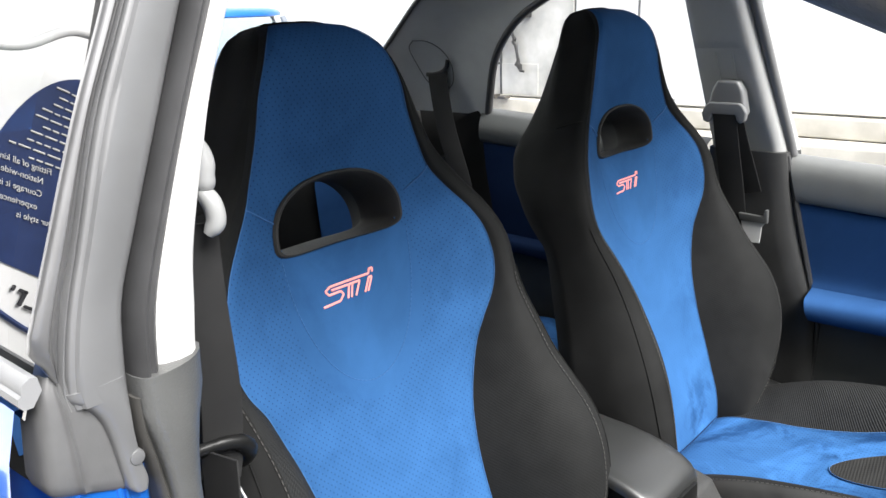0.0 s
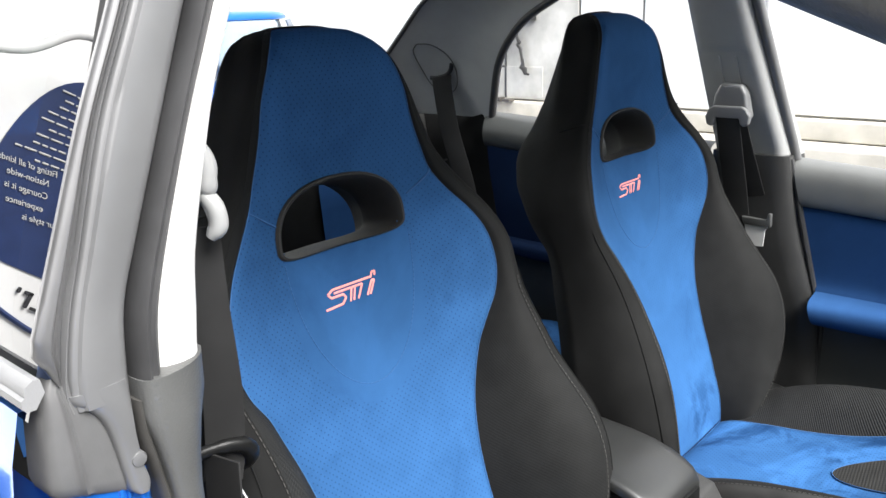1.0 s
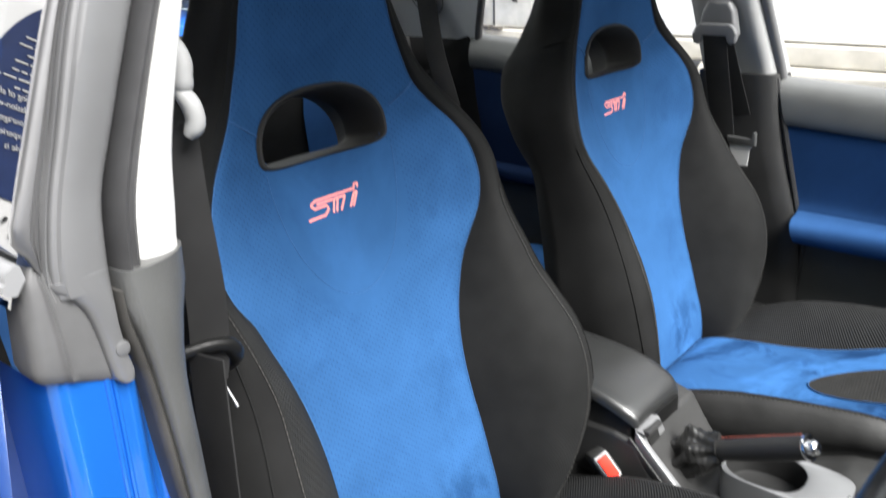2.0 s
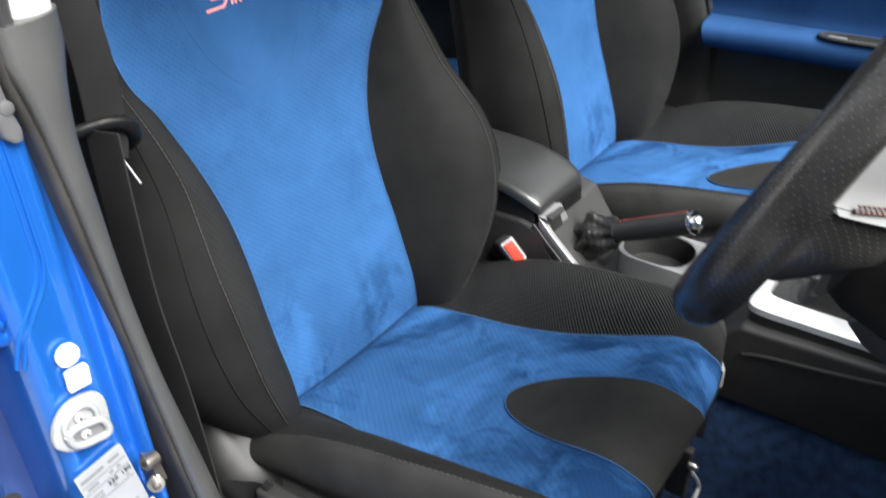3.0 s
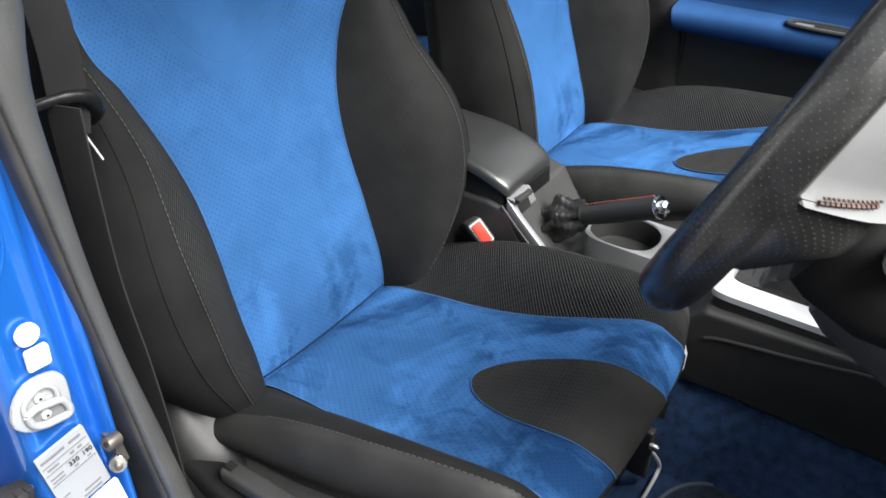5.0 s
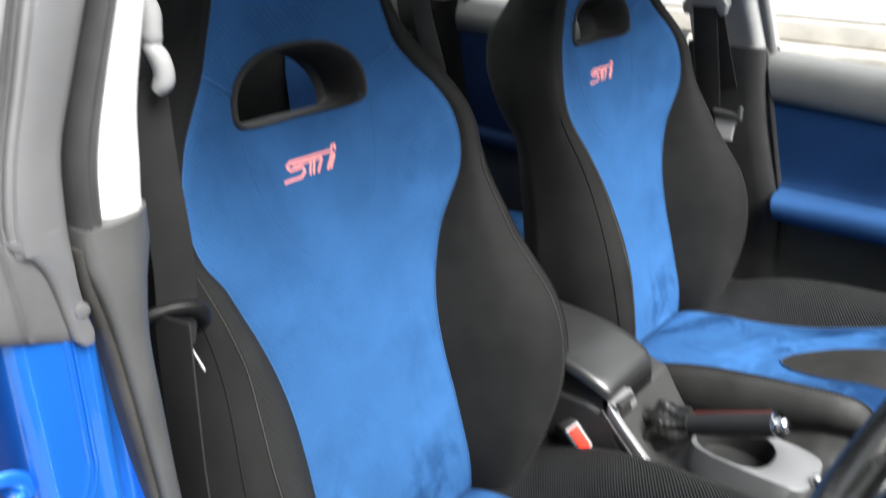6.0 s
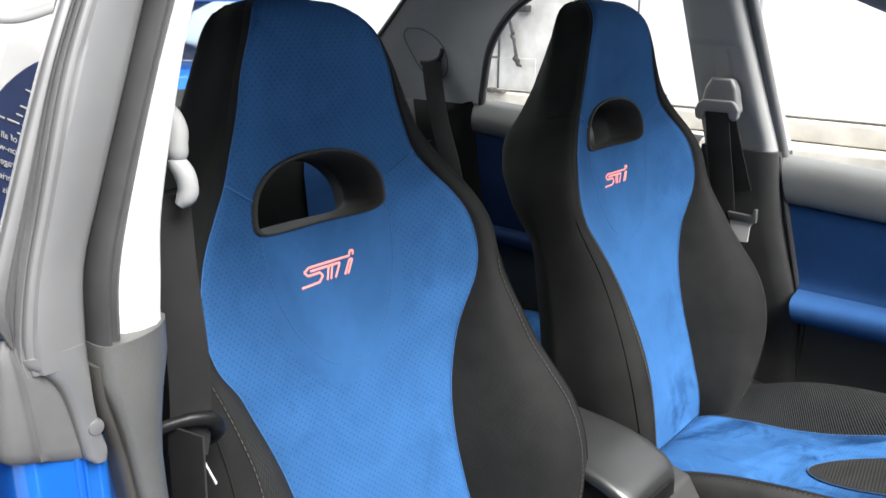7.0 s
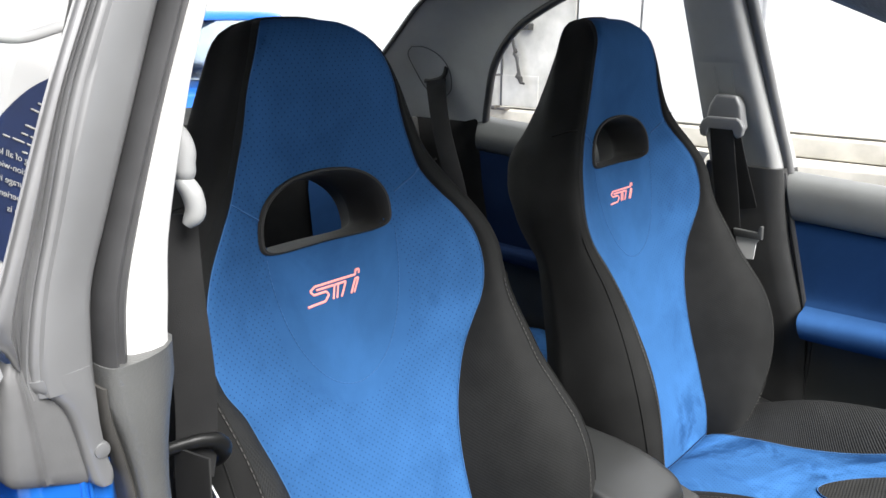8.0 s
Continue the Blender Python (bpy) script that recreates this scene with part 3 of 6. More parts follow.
        def p(x, y):
            return back_front(-0.0525 + 0.080 * (x + 0.10 * y), 0.4915 + 0.0208 * y)
        n = 7
        pts = [p(a + (c - a) * i / n, b + (d - b) * i / n) + Vector((0, -0.0008, 0.0002)) for i in range(n + 1)]
        return tube(pts, 0.0014, 6, 0.5, up=(0, -0.95, 0.3))
    strokes = [(0.10, 1.0, 0.72, 1.0), (0.72, 1.0, 0.90, 1.0), (0.90, 1.0, 0.90, 1.26), (0.90, 1.26, 0.97, 1.26), (0.97, 1.26, 0.97, 1.02), (0.10, 1.0, 0.02, 0.80), (0.02, 0.80, 0.10, 0.56), (0.10, 0.56, 0.34, 0.56), (0.34, 0.56, 0.40, 0.34),
               (0.40, 0.34, 0.34, 0.04), (0.34, 0.04, 0.0, 0.0), (0.14, 0.78, 0.48, 0.78), (0.50, 0.78, 0.50, 0.02), (0.57, 0.78, 0.57, 0.02), (0.50, 0.78, 0.72, 0.78), (0.72, 0.78, 0.66, 0.02), (0.91, 0.78, 0.85, 0.02), (0.97, 0.78, 0.91, 0.02), (0.91, 0.78, 0.97, 0.78)]
    tagged(part("emblem", joined([stroke(*q) for q in strokes]), M_EMBLEM, s, "coral embroidered emblem"), kind="stuff")
    # cushion
    rows = cushion_rows()
    cols = 40
    def across(y, ub):
        """Stations across the blue panel from the door side to the tunnel side."""
        un = near_seam(y)
        return [-un + (un + ub) * j / cols for j in range(cols + 1)]
    pts = [[cushion_front(u, y, z, near_seam(y) if u < 0 else ub) for u in across(y, ub)] for y, z, ub, h in rows]
    uvs = [[(u, -y - z) for u in across(y, ub)] for y, z, ub, h in rows]
    part("cushion_panel", sheet(pts, uvs), M_SUEDE_C, s, "brushed blue suede with darker nap")
    face = face_rows()
    part("cushion_face", sheet([[cushion_front(ub * (2 * j / cols - 1), y, z, ub) for j in range(cols + 1)] for y, z, ub, h in face]), M_CLOTH, s, "black cloth front face")
    for side in (-1, 1):
        secs, cuv, crest, fold = [], [], [], []
        drop = 0
        for i, (y, z, ub, h) in enumerate(rows + face[1:]):
            drop = max(drop, min(max((-y - 0.40) / 0.085, 0), 1))
            bk = 0.035 * drop
            if side > 0:
                e = cushion_front(ub, y, z, ub)
                uo = 0.250 - 0.02 * drop ** 2
                sec = spline([(ub, e.y, e.z - 0.002), (ub * 0.55 + 0.212 * 0.45 - 0.01 * drop, e.y + bk * 0.2, e.z + h * 0.72), (0.214 - 0.015 * drop, e.y + bk * 0.5, e.z + h), (uo - 0.010, e.y + bk * 0.8, e.z + h * 0.62 - 0.004),
                              (uo, e.y + bk, e.z - 0.02), (uo + 0.002, e.y + bk, min(e.z - 0.07, 0.21) if drop < 0.9 else e.z - 0.05), (uo - 0.012, e.y + bk, 0.13)], 4)
            else:
                un, uc = near_seam(y), near_crest(y)
                e = cushion_front(un, y, z, un)
                low = min(0.312, e.z - 0.018)
                fl = min(max((-y - 0.08) / 0.10, 0), 1)
                sec = spline([(un, e.y, e.z - 0.002), (un * 0.5 + uc * 0.5, e.y + bk * 0.2, e.z + h * 0.80), (uc, e.y + bk * 0.5, e.z + h), (uc + 0.017, e.y + bk * 0.7, e.z + h * 0.72 - 0.006), (uc + 0.020, e.y + bk, (e.z + h * 0.6 + low) / 2),
                              (uc + 0.011, e.y + bk, low), (uc + 0.030 + 0.012 * fl, e.y + bk, low - 0.010), (uc + 0.046 + 0.024 * fl, e.y + bk * 1.1, low - 0.034), (uc + 0.050 + 0.028 * fl, e.y + bk * 1.2, min(low - 0.07, 0.225)), (uc + 0.04, e.y + bk * 1.2, 0.10)], 4)
            secs.append([Vector((side * p.x, p.y, p.z)) for p in sec])
            cuv.append([(0.012 * j, -y - z) for j in range(len(sec))])
            if -0.44 < y < (-0.10 if side < 0 else 0.0):
                crest.append(secs[-1][8 if side < 0 else 7] + Vector((side * 0.0003, 0, 0.0010)))
                fold.append(secs[-1][20] + Vector((side * 0.0004, 0, 0.0004)) if side < 0 else None)
        # roll and sides take the lighter tone, door light put into their colour
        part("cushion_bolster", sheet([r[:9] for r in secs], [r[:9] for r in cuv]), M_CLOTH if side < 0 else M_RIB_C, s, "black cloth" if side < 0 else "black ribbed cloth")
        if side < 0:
            part("cushion_roll", sheet([r[8:21] for r in secs]), M_LITCLOTH, s, "padded roll, light painted into its charcoal tone")
            part("cushion_side", sheet([r[20:] for r in secs]), M_LITCLOTH, s, "cushion side, light painted into its charcoal tone")
            part("cushion_stitching", stitches(crest), M_THREAD, s)
            part("roll_seam", tube(fold, 0.0010, 6), M_CLOTH, s)
        else:
            part("cushion_side", sheet([r[8:] for r in secs]), M_LITCLOTH, s, "cushion side, light painted into its charcoal tone")
        seam = [cushion_front(side * (near_seam(y) if side < 0 else ub), y, z, near_seam(y) if side < 0 else ub) + Vector((0, 0, 0.001)) for y, z, ub, h in rows]
        part("cushion_piping", tube(seam, 0.0007, 6), M_PIPE, s)
    edge = [cushion_front(0.160 * k, -0.460, 0.583, 0.160) + Vector((0, -0.0006, -0.001)) for k in np.linspace(-1, 1, 30)]
    part("edge_seam", tube(edge, 0.0014, 6), M_CLOTH, s)
    # dark strip added along the fold, painting the shade where backrest meets cushion
    crease = [Vector((u, 0.0055, 0.5185 - Z0 + 0.006 * (u / 0.129) ** 2)) for u in np.linspace(-0.126, 0.126, 24)]
    part("crease_shade", tube(crease, 0.0013, 6), M_SHADENAVY, s)
    # black tongue in the front of the cushion
    tongue, tuv, edge_l, edge_r = [], [], [], []
    key = sorted((r[0], r[1], r[2]) for r in rows)
    depths = [0.0002, 0.001, 0.0025, 0.005, 0.009, 0.015, 0.023, 0.034, 0.05, 0.07, 0.09, 0.11, 0.13, 0.15, 0.17, 0.185, 0.2, 0.205, 0.21, 0.214, 0.217, 0.220]
    for d in depths:
        y = -0.240 - d
        z, ub = [float(np.interp(y, [k[0] for k in key], [k[c] for k in key])) for c in (1, 2)]
        half_w = 0.070 * (1 - (1 - min(d / 0.17, 1)) ** 2.2) ** 0.55
        row = []
        for j in range(21):
            u = half_w * (j / 10 - 1)
            row.append(cushion_front(u, y, z, ub) + (Vector((0, 0, 0.0022)) if y > -0.445 else Vector((0, -0.0022, 0.0005))))
        tongue.append(row)
        tuv.append([(half_w * (j / 10 - 1), -y - z) for j in range(21)])
        edge_l.append(row[0])
        edge_r.append(row[-1])
    part("cushion_insert", sheet(tongue, tuv), M_PATCH, s, "black corded cloth tongue")
    part("insert_piping", tube(edge_l[::-1] + edge_r, 0.0006, 6), M_BLUETHREAD, s)
    # frame, covers, rails
    part("front_tube", tube([(-0.20, -0.39, 0.12), (0.0, -0.395, 0.12), (0.20, -0.39, 0.12)], 0.012, 10), M_PLASTIC, s)
    shield = [(0.212, y, z - Z0) for y, z in ((-0.30, 0.57), (-0.38, 0.580), (-0.412, 0.574), (-0.430, 0.562), (-0.438, 0.540), (-0.438, 0.515), (-0.430, 0.495), (-0.41, 0.48), (-0.30, 0.47))]
    part("side_shield", slab(shield, (0.008, 0, 0), 0.003, 2), M_GREY, s, "grey plastic side shield")
    part("rail_bolt", tube([(0.163, -0.428, 0.138), (0.163, -0.438, 0.138), (0.163, -0.441, 0.138)], [0.0055, 0.0055, 0.003], 8), M_STEEL, s)
    part("rail_bracket", box(0.170, -0.415, 0.115, 0.016, 0.03, 0.09, 0.004), M_PLASTIC, s)
    for side in (-1, 1):
        prof = [(side * 0.246, y, z) for y, z in ((0.14, 0.27), (0.10, 0.310), (0.05, 0.305), (0.0, 0.268), (-0.06, 0.250), (-0.16, 0.240), (-0.30, 0.220), (-0.41, 0.185), (-0.42, 0.12), (-0.30, 0.075), (0.05, 0.085), (0.15, 0.16))]
        part("side_cover", slab(prof, (side * 0.044, 0, 0), 0.016, 4), M_SOFT, s, "satin black plastic recliner cover")
        hump = spline([(side * 0.232, 0.10, 0.22), (side * 0.238, 0.04, 0.262), (side * 0.244, -0.02, 0.274), (side * 0.254, -0.08, 0.262), (side * 0.264, -0.15, 0.240), (side * 0.268, -0.24, 0.212), (side * 0.268, -0.32, 0.19)], 5)
        if side < 0:
            saddle = []
            for y, z in ((0.10, 0.312), (0.06, 0.318), (0.03, 0.313), (0.005, 0.300), (-0.015, 0.283), (-0.035, 0.264), (-0.055, 0.248), (-0.08, 0.238), (-0.11, 0.231), (-0.15, 0.224), (-0.21, 0.214), (-0.28, 0.202), (-0.36, 0.184), (-0.41, 0.165)):
                rise = 0.040 * min(max((y + 0.16) / 0.16, 0), 1) - 0.035 * min(max((-y - 0.10) / 0.08, 0), 1)
                saddle.append(spline([(-0.205, y, z + rise * 0.8), (-0.222, y, z + rise * 0.45), (-0.240, y, z + 0.008), (-0.254, y, z + 0.004), (-0.268, y, z - 0.003), (-0.282, y, z - 0.013), (-0.295, y, z - 0.028), (-0.304, y, z - 0.054), (-0.304, y, 0.09)], 4))
            part("recliner_shroud", sheet(saddle), M_SOFT, s, "glossy black recliner shroud")
        else:
            part("recliner_shroud", tube(hump, [0.010 + 0.020 * math.sin(math.pi * (0.12 + 0.86 * i / (len(hump) - 1))) for i in range(len(hump))], 16), M_SOFT, s, "glossy black recliner shroud")
        part("seat_rail", box(side * 0.19, -0.14, 0.045, 0.05, 0.50, 0.05, 0.006), M_PLASTIC, s)
        if side > 0:
            part("recliner_bolt", tube([(0.190, -0.014, 0.268), (0.225, -0.014, 0.258), (0.245, -0.014, 0.252), (0.248, -0.014, 0.251)], [0.017, 0.016, 0.014, 0.009], 16), M_GREY, s, "grey recliner pivot")
    grip = part("adjuster_handle", box(-0.265, -0.174, 0.262, 0.024, 0.20, 0.022, 0.007, 3, pose(0, 0, 0, -2, 0, 0)), M_HANDLE, s, "satin grey adjuster handle")
    # no opening is cut: a black block paints the slot's dark inside
    part("handle_slot", box(-0.266, -0.086, 0.2738, 0.010, 0.013, 0.003, 0.001, 1, pose(0, 0, 0, -2, 0, 0)), M_CLOTH, grip)
    part("slide_bar", tube(spline([(0.175, -0.425, 0.120), (0.190, -0.438, 0.085), (0.185, -0.44, 0.070), (0.148, -0.44, 0.063), (0.099, -0.44, 0.063), (-0.05, -0.44, 0.063), (-0.14, -0.44, 0.063), (-0.16, -0.40, 0.09)], 6), 0.0029, 8), M_SILVER, s, "bright metal slide bar")
    return s


seat_driver = front_seat()
copy_thing(seat_driver, pose(0.70, 0.012, Z0))


# ---- the car's shell ----
CX = 0.35                       # middle of the car


def wall_x(z, base=1.06):
    """Inner face of the far side, leaning in above the belt line."""
    return base - max(z - 1.02, 0) * 0.33


ground = single("ground", sheet([[(x, y, 0) for x in np.linspace(-40, 40, 9)] for y in np.linspace(-40, 40, 9)]), M_GROUND, "pale concrete apron under the car", "ground", kind="structure")

car = thing("car_body", "bright blue saloon with its front door open", "car", (0, 0, 0))

# floor and tunnel
floor_rows = []
for y in (0.95, 0.4, -0.2, -0.36, -0.42, -0.7, -1.05, -1.3):
    rise = 0.0 if y > -1.0 else (0.10 if y > -1.2 else 0.32)
    step = 0.05 if y < -0.4 else 0.0          # the footwell's padded floor
    skirt = ((0.205, 0.272), (0.222, 0.29), (0.258, 0.475)) if y < -0.4 else ((0.238, 0.272), (0.250, 0.30), (0.258, 0.46))
    floor_rows.append([(x, y, z + rise + (step if z < 0.31 else 0)) for x, z in ((-0.36, 0.36), (-0.33, 0.29), (-0.28, 0.272), *skirt, (0.29, 0.50), (0.41, 0.50), (0.445, 0.46), (0.46, 0.30), (0.50, 0.272), (0.98, 0.272), (1.03, 0.29), (1.06, 0.36))])
part("floor_carpet", sheet(floor_rows), M_CARPET, car, "navy cut-pile carpet")
part("floor_pan", box(CX, -0.1, 0.22, 1.50, 2.6, 0.06, 0.01), M_PAINT, car)
for side in (-1, 1):
    sill = [(CX + side * x, z) for x, z in ((0.68, 0.26), (0.68, 0.37), (0.70, 0.405), (0.75, 0.41), (0.80, 0.39), (0.82, 0.30), (0.80, 0.22))]
    part("sill", loft([[(x, y, z) for x, z in sill] for y in (-1.2, -0.4, 0.3, 0.9)]), M_PAINT, car, "bright blue painted sill")
    part("scuff_plate", box(CX + side * 0.70, -0.15, 0.41, 0.05, 1.2, 0.012, 0.005), M_PLASTIC, car)

# roof
roof_rows = []
for y, z, half in ((-0.32, 1.415, 0.50), (-0.15, 1.438, 0.535), (0.2, 1.452, 0.555), (0.50, 1.440, 0.545), (0.66, 1.415, 0.52)):
    roof_rows.append([(CX + half * k, y, z - 0.030 * abs(k) ** 4) for k in np.linspace(-1, 1, 17)])
part("headliner", sheet(roof_rows), M_LINER, car, "grey cloth headliner")
part("roof_skin", sheet([[(CX + (x - CX) * 1.06, y * 1.03, z + 0.03) for x, y, z in r] for r in roof_rows]), M_PAINT, car)


def pillar_strip(name, edges, y, bulge, depth, material, label="", prof=None):
    """An upright strip facing forward: rows of z, outer x, inner x."""
    key = [(r[0], r[1], r[2]) for r in sorted(edges)]
    rings = []
    for z in np.linspace(key[0][0], key[-1][0], 30):
        a, b = lerp_table(key, z)
        w = b - a
        shape = prof or ((0, 0.35), (0.04, 0.1), (0.2, -0.7), (0.5, -1.0), (0.8, -0.7), (0.96, 0.1), (1.0, 0.35))
        line = [(a + w * k, y + bulge * d, z) for k, d in shape]
        rings.append(line + [(b, y + depth, z), (a, y + depth, z)])
    return part(name, loft(rings), material, car, label)


# near pillar between the doors
pillar_strip("pillar_sash", [(1.090, -0.4395, -0.3965), (1.106, -0.4420, -0.3960), (1.15, -0.4335, -0.3915), (1.19, -0.4215, -0.3775), (1.27, -0.3965, -0.3475), (1.335, -0.3680, -0.3235), (1.43, -0.330, -0.287)], -0.06, 0.008, 0.07, M_GARNISH, "satin grey pillar sash",
             ((0, 0.5), (0.02, -0.2), (0.05, -0.55), (0.075, -0.50), (0.09, -0.1), (0.11, -0.1), (0.125, -0.5), (0.15, -0.62), (0.21, -0.66), (0.25, -0.95), (0.30, -1.0), (0.42, -1.0), (0.56, -0.98), (0.68, -0.86), (0.80, -0.78), (0.90, -0.60), (0.97, -0.1), (1.0, 0.6)))
pillar_strip("sash_foot", [(1.017, -0.406, -0.395), (1.020, -0.4095, -0.3935), (1.026, -0.4112, -0.3930), (1.036, -0.4127, -0.3955), (1.060, -0.4165, -0.3975), (1.076, -0.4210, -0.3972), (1.087, -0.4285, -0.3968), (1.096, -0.4395, -0.3965), (1.102, -0.4415, -0.3962)], -0.0595, 0.0086, 0.07, M_GARNISH, "satin grey sash foot",
             ((0, 0.5), (0.03, -0.15), (0.08, -0.6), (0.16, -0.85), (0.30, -0.95), (0.5, -1.0), (0.7, -0.97), (0.86, -0.8), (0.95, -0.3), (1.0, 0.5)))
pillar_strip("weatherstrip", [(1.085, -0.3950, -0.378), (1.10, -0.3950, -0.377), (1.14, -0.3920, -0.373), (1.18, -0.3805, -0.3625), (1.266, -0.3485, -0.3337), (1.335, -0.3225, -0.3063), (1.43, -0.286, -0.270)], -0.066, 0.010, 0.05, M_RUBBER, "black rubber weatherstrip",
             ((0, 0.5), (0.05, -0.1), (0.15, -0.7), (0.3, -1.0), (0.42, -0.95), (0.50, -0.6), (0.56, -0.55), (0.70, -0.75), (0.85, -0.5), (0.95, 0.1), (1.0, 0.5)))
pillar_strip("glass_channel", [(1.112, -0.4436, -0.4424), (1.121, -0.4475, -0.4410), (1.135, -0.4550, -0.4385), (1.16, -0.4473, -0.4325), (1.193, -0.435, -0.4217), (1.27, -0.4055, -0.397), (1.335, -0.3770, -0.3686), (1.43, -0.340, -0.330)], -0.0635, 0.003, 0.004, M_CHANNEL, "satin alloy window edge",
             ((0, 0.4), (0.04, -0.2), (0.15, -0.5), (0.40, -0.9), (0.60, -1.0), (0.66, -0.55), (0.72, -0.5), (0.78, -0.9), (0.92, -0.8), (1.0, 0.35)))
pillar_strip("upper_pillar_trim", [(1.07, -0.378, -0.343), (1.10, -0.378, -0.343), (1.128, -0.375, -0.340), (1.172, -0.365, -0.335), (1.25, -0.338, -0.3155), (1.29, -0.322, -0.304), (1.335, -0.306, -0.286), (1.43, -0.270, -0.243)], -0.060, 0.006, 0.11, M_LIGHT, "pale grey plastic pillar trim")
pillar_strip("lower_pillar_trim", [(0.38, -0.322, -0.281), (0.53, -0.338, -0.304), (0.63, -0.349, -0.318), (0.75, -0.361, -0.336), (0.855, -0.370, -0.346), (0.95, -0.378, -0.349), (1.00, -0.383, -0.350), (1.04, -0.388, -0.345), (1.075, -0.3965, -0.336), (1.092, -0.397, -0.333), (1.0955, -0.3968, -0.3335), (1.099, -0.3955, -0.3355)], -0.070, 0.008, 0.13, M_DARKGREY, "dark grey grained pillar trim",
             ((0, 0.5), (0.02, -0.3), (0.06, -0.8), (0.14, -1.0), (0.30, -0.98), (0.48, -0.75), (0.64, -0.30), (0.78, 0.35), (0.90, 1.2), (1.0, 2.4)))
pillar_strip("jamb_seal", [(0.38, -0.326, -0.320), (0.53, -0.342, -0.336), (0.63, -0.353, -0.347), (0.77, -0.366, -0.360), (0.855, -0.375, -0.368), (0.95, -0.384, -0.376), (1.02, -0.391, -0.384), (1.06, -0.398, -0.392), (1.085, -0.398, -0.394)], -0.066, 0.006, 0.05, M_WORN, "worn tan-grey rubber door seal")
# rubber boot where the two doors' seals meet
boot_rows = []
for z, xo, xi, k in ((1.116, -0.448, -0.430, 0.3), (1.108, -0.4535, -0.426, 0.7), (1.098, -0.4552, -0.420, 1.0), (1.085, -0.4567, -0.414, 1.0), (1.070, -0.4580, -0.408, 1.0), (1.056, -0.4592, -0.404, 1.0), (1.046, -0.4599, -0.401, 1.0), (1.040, -0.4590, -0.399, 0.8), (1.036, -0.4560, -0.399, 0.2)):
    # a flat flap tucked under the sash, its lower hem running down towards the cabin
    low = min(max((1.085 - z) / 0.045, 0), 1)
    shape = [(0, 0.030), (0.03, 0.008), (0.09, 0.002), (0.18, 0.0), (0.30, -0.0005), (0.36, -0.003), (0.42, -0.001), (0.60, 0.001), (0.80, 0.002), (1.0, 0.004)]
    boot_rows.append(spline([Vector((xo + (xi - xo) * q, -0.058 - 0.006 * k + d * k, z - 0.020 * low * q)) for q, d in shape], 3))
part("seal_boot", sheet(boot_rows), M_BOOT, car, "worn grey rubber boot")
part("boot_clip", tube([(-0.4015, -0.060, 1.043), (-0.4015, -0.0672, 1.043), (-0.4015, -0.0688, 1.043), (-0.4015, -0.0692, 1.043)], [0.0058, 0.0058, 0.0050, 0.003], 18), M_GARNISH, car)

# blue jamb
jamb = []
for z in np.linspace(0.36, 1.032, 24):
    line = ((-0.358, 0.03), (-0.361, -0.040), (-0.366, -0.058), (-0.371, -0.061), (-0.376, -0.056), (-0.381, -0.049), (-0.388, -0.051), (-0.394, -0.0595), (-0.400, -0.0605), (-0.407, -0.0575), (-0.425, -0.058), (-0.438, -0.0585), (-0.446, -0.055), (-0.451, -0.043), (-0.454, -0.010), (-0.456, 0.06))
    jamb.append([(p.x, p.y, z) for p in spline([Vector((a, b, 0)) for a, b in line], 4)])
part("door_jamb", sheet(jamb), M_PAINT, car, "bright blue painted door jamb")
ridge = [(-0.4125, 1.03), (-0.4125, 0.975), (-0.413, 0.937), (-0.4135, 0.918), (-0.420, 0.897), (-0.434, 0.877), (-0.447, 0.858), (-0.456, 0.835)]
for dx, dz in ((0.0, 0.0), (0.0052, -0.004)):
    part("jamb_flange", tube(spline([(x + dx, -0.0575, z + dz) for x, z in ridge], 6), 0.0021, 8, 1.0), M_PAINT, car)
# plate filling the gap behind the jamb, its navy colour painting the shade there
part("jamb_gap_shade", box(-0.476, 0.03, 0.70, 0.046, 0.02, 0.66, 0.002), M_NAVY, car, "navy plate standing in for the shaded gap before the rear door")


def sticker(name, x, z, w, h, material, label, tilt=0.0, round_=0.006, bars=()):
    pts = []
    for cx, cz, a0 in ((w / 2 - round_, h / 2 - round_, 0), (-w / 2 + round_, h / 2 - round_, 90), (-w / 2 + round_, -h / 2 + round_, 180), (w / 2 - round_, -h / 2 + round_, 270)):
        for k in range(6):
            a = radians(a0 + 18 * k)
            pts.append((cx + round_ * math.cos(a), cz + round_ * math.sin(a)))
    m = pose(x, -0.0645, z, 0, tilt, 0)
    ob = part(name, slab([m @ Vector((a, 0, b)) for a, b in pts], (0, 0.003, 0)), material, car, label, False)
    for bx, bz, bw, bh in bars:
        q = [(bx - bw / 2, bz - bh / 2), (bx + bw / 2, bz - bh / 2), (bx + bw / 2, bz + bh / 2), (bx - bw / 2, bz + bh / 2)]
        part("print_bar", slab([m @ Vector((a, -0.0012, b)) for a, b in q], (0, 0.0009, 0)), M_FAINT, ob, "", False)
    return ob


sticker("oval_sticker", -0.417, 0.826, 0.021, 0.021, M_PAPER, "blank white oval sticker", 0, 0.0104)
sticker("square_sticker", -0.415, 0.800, 0.021, 0.021, M_PAPER, "blank white square sticker", 4, 0.003)
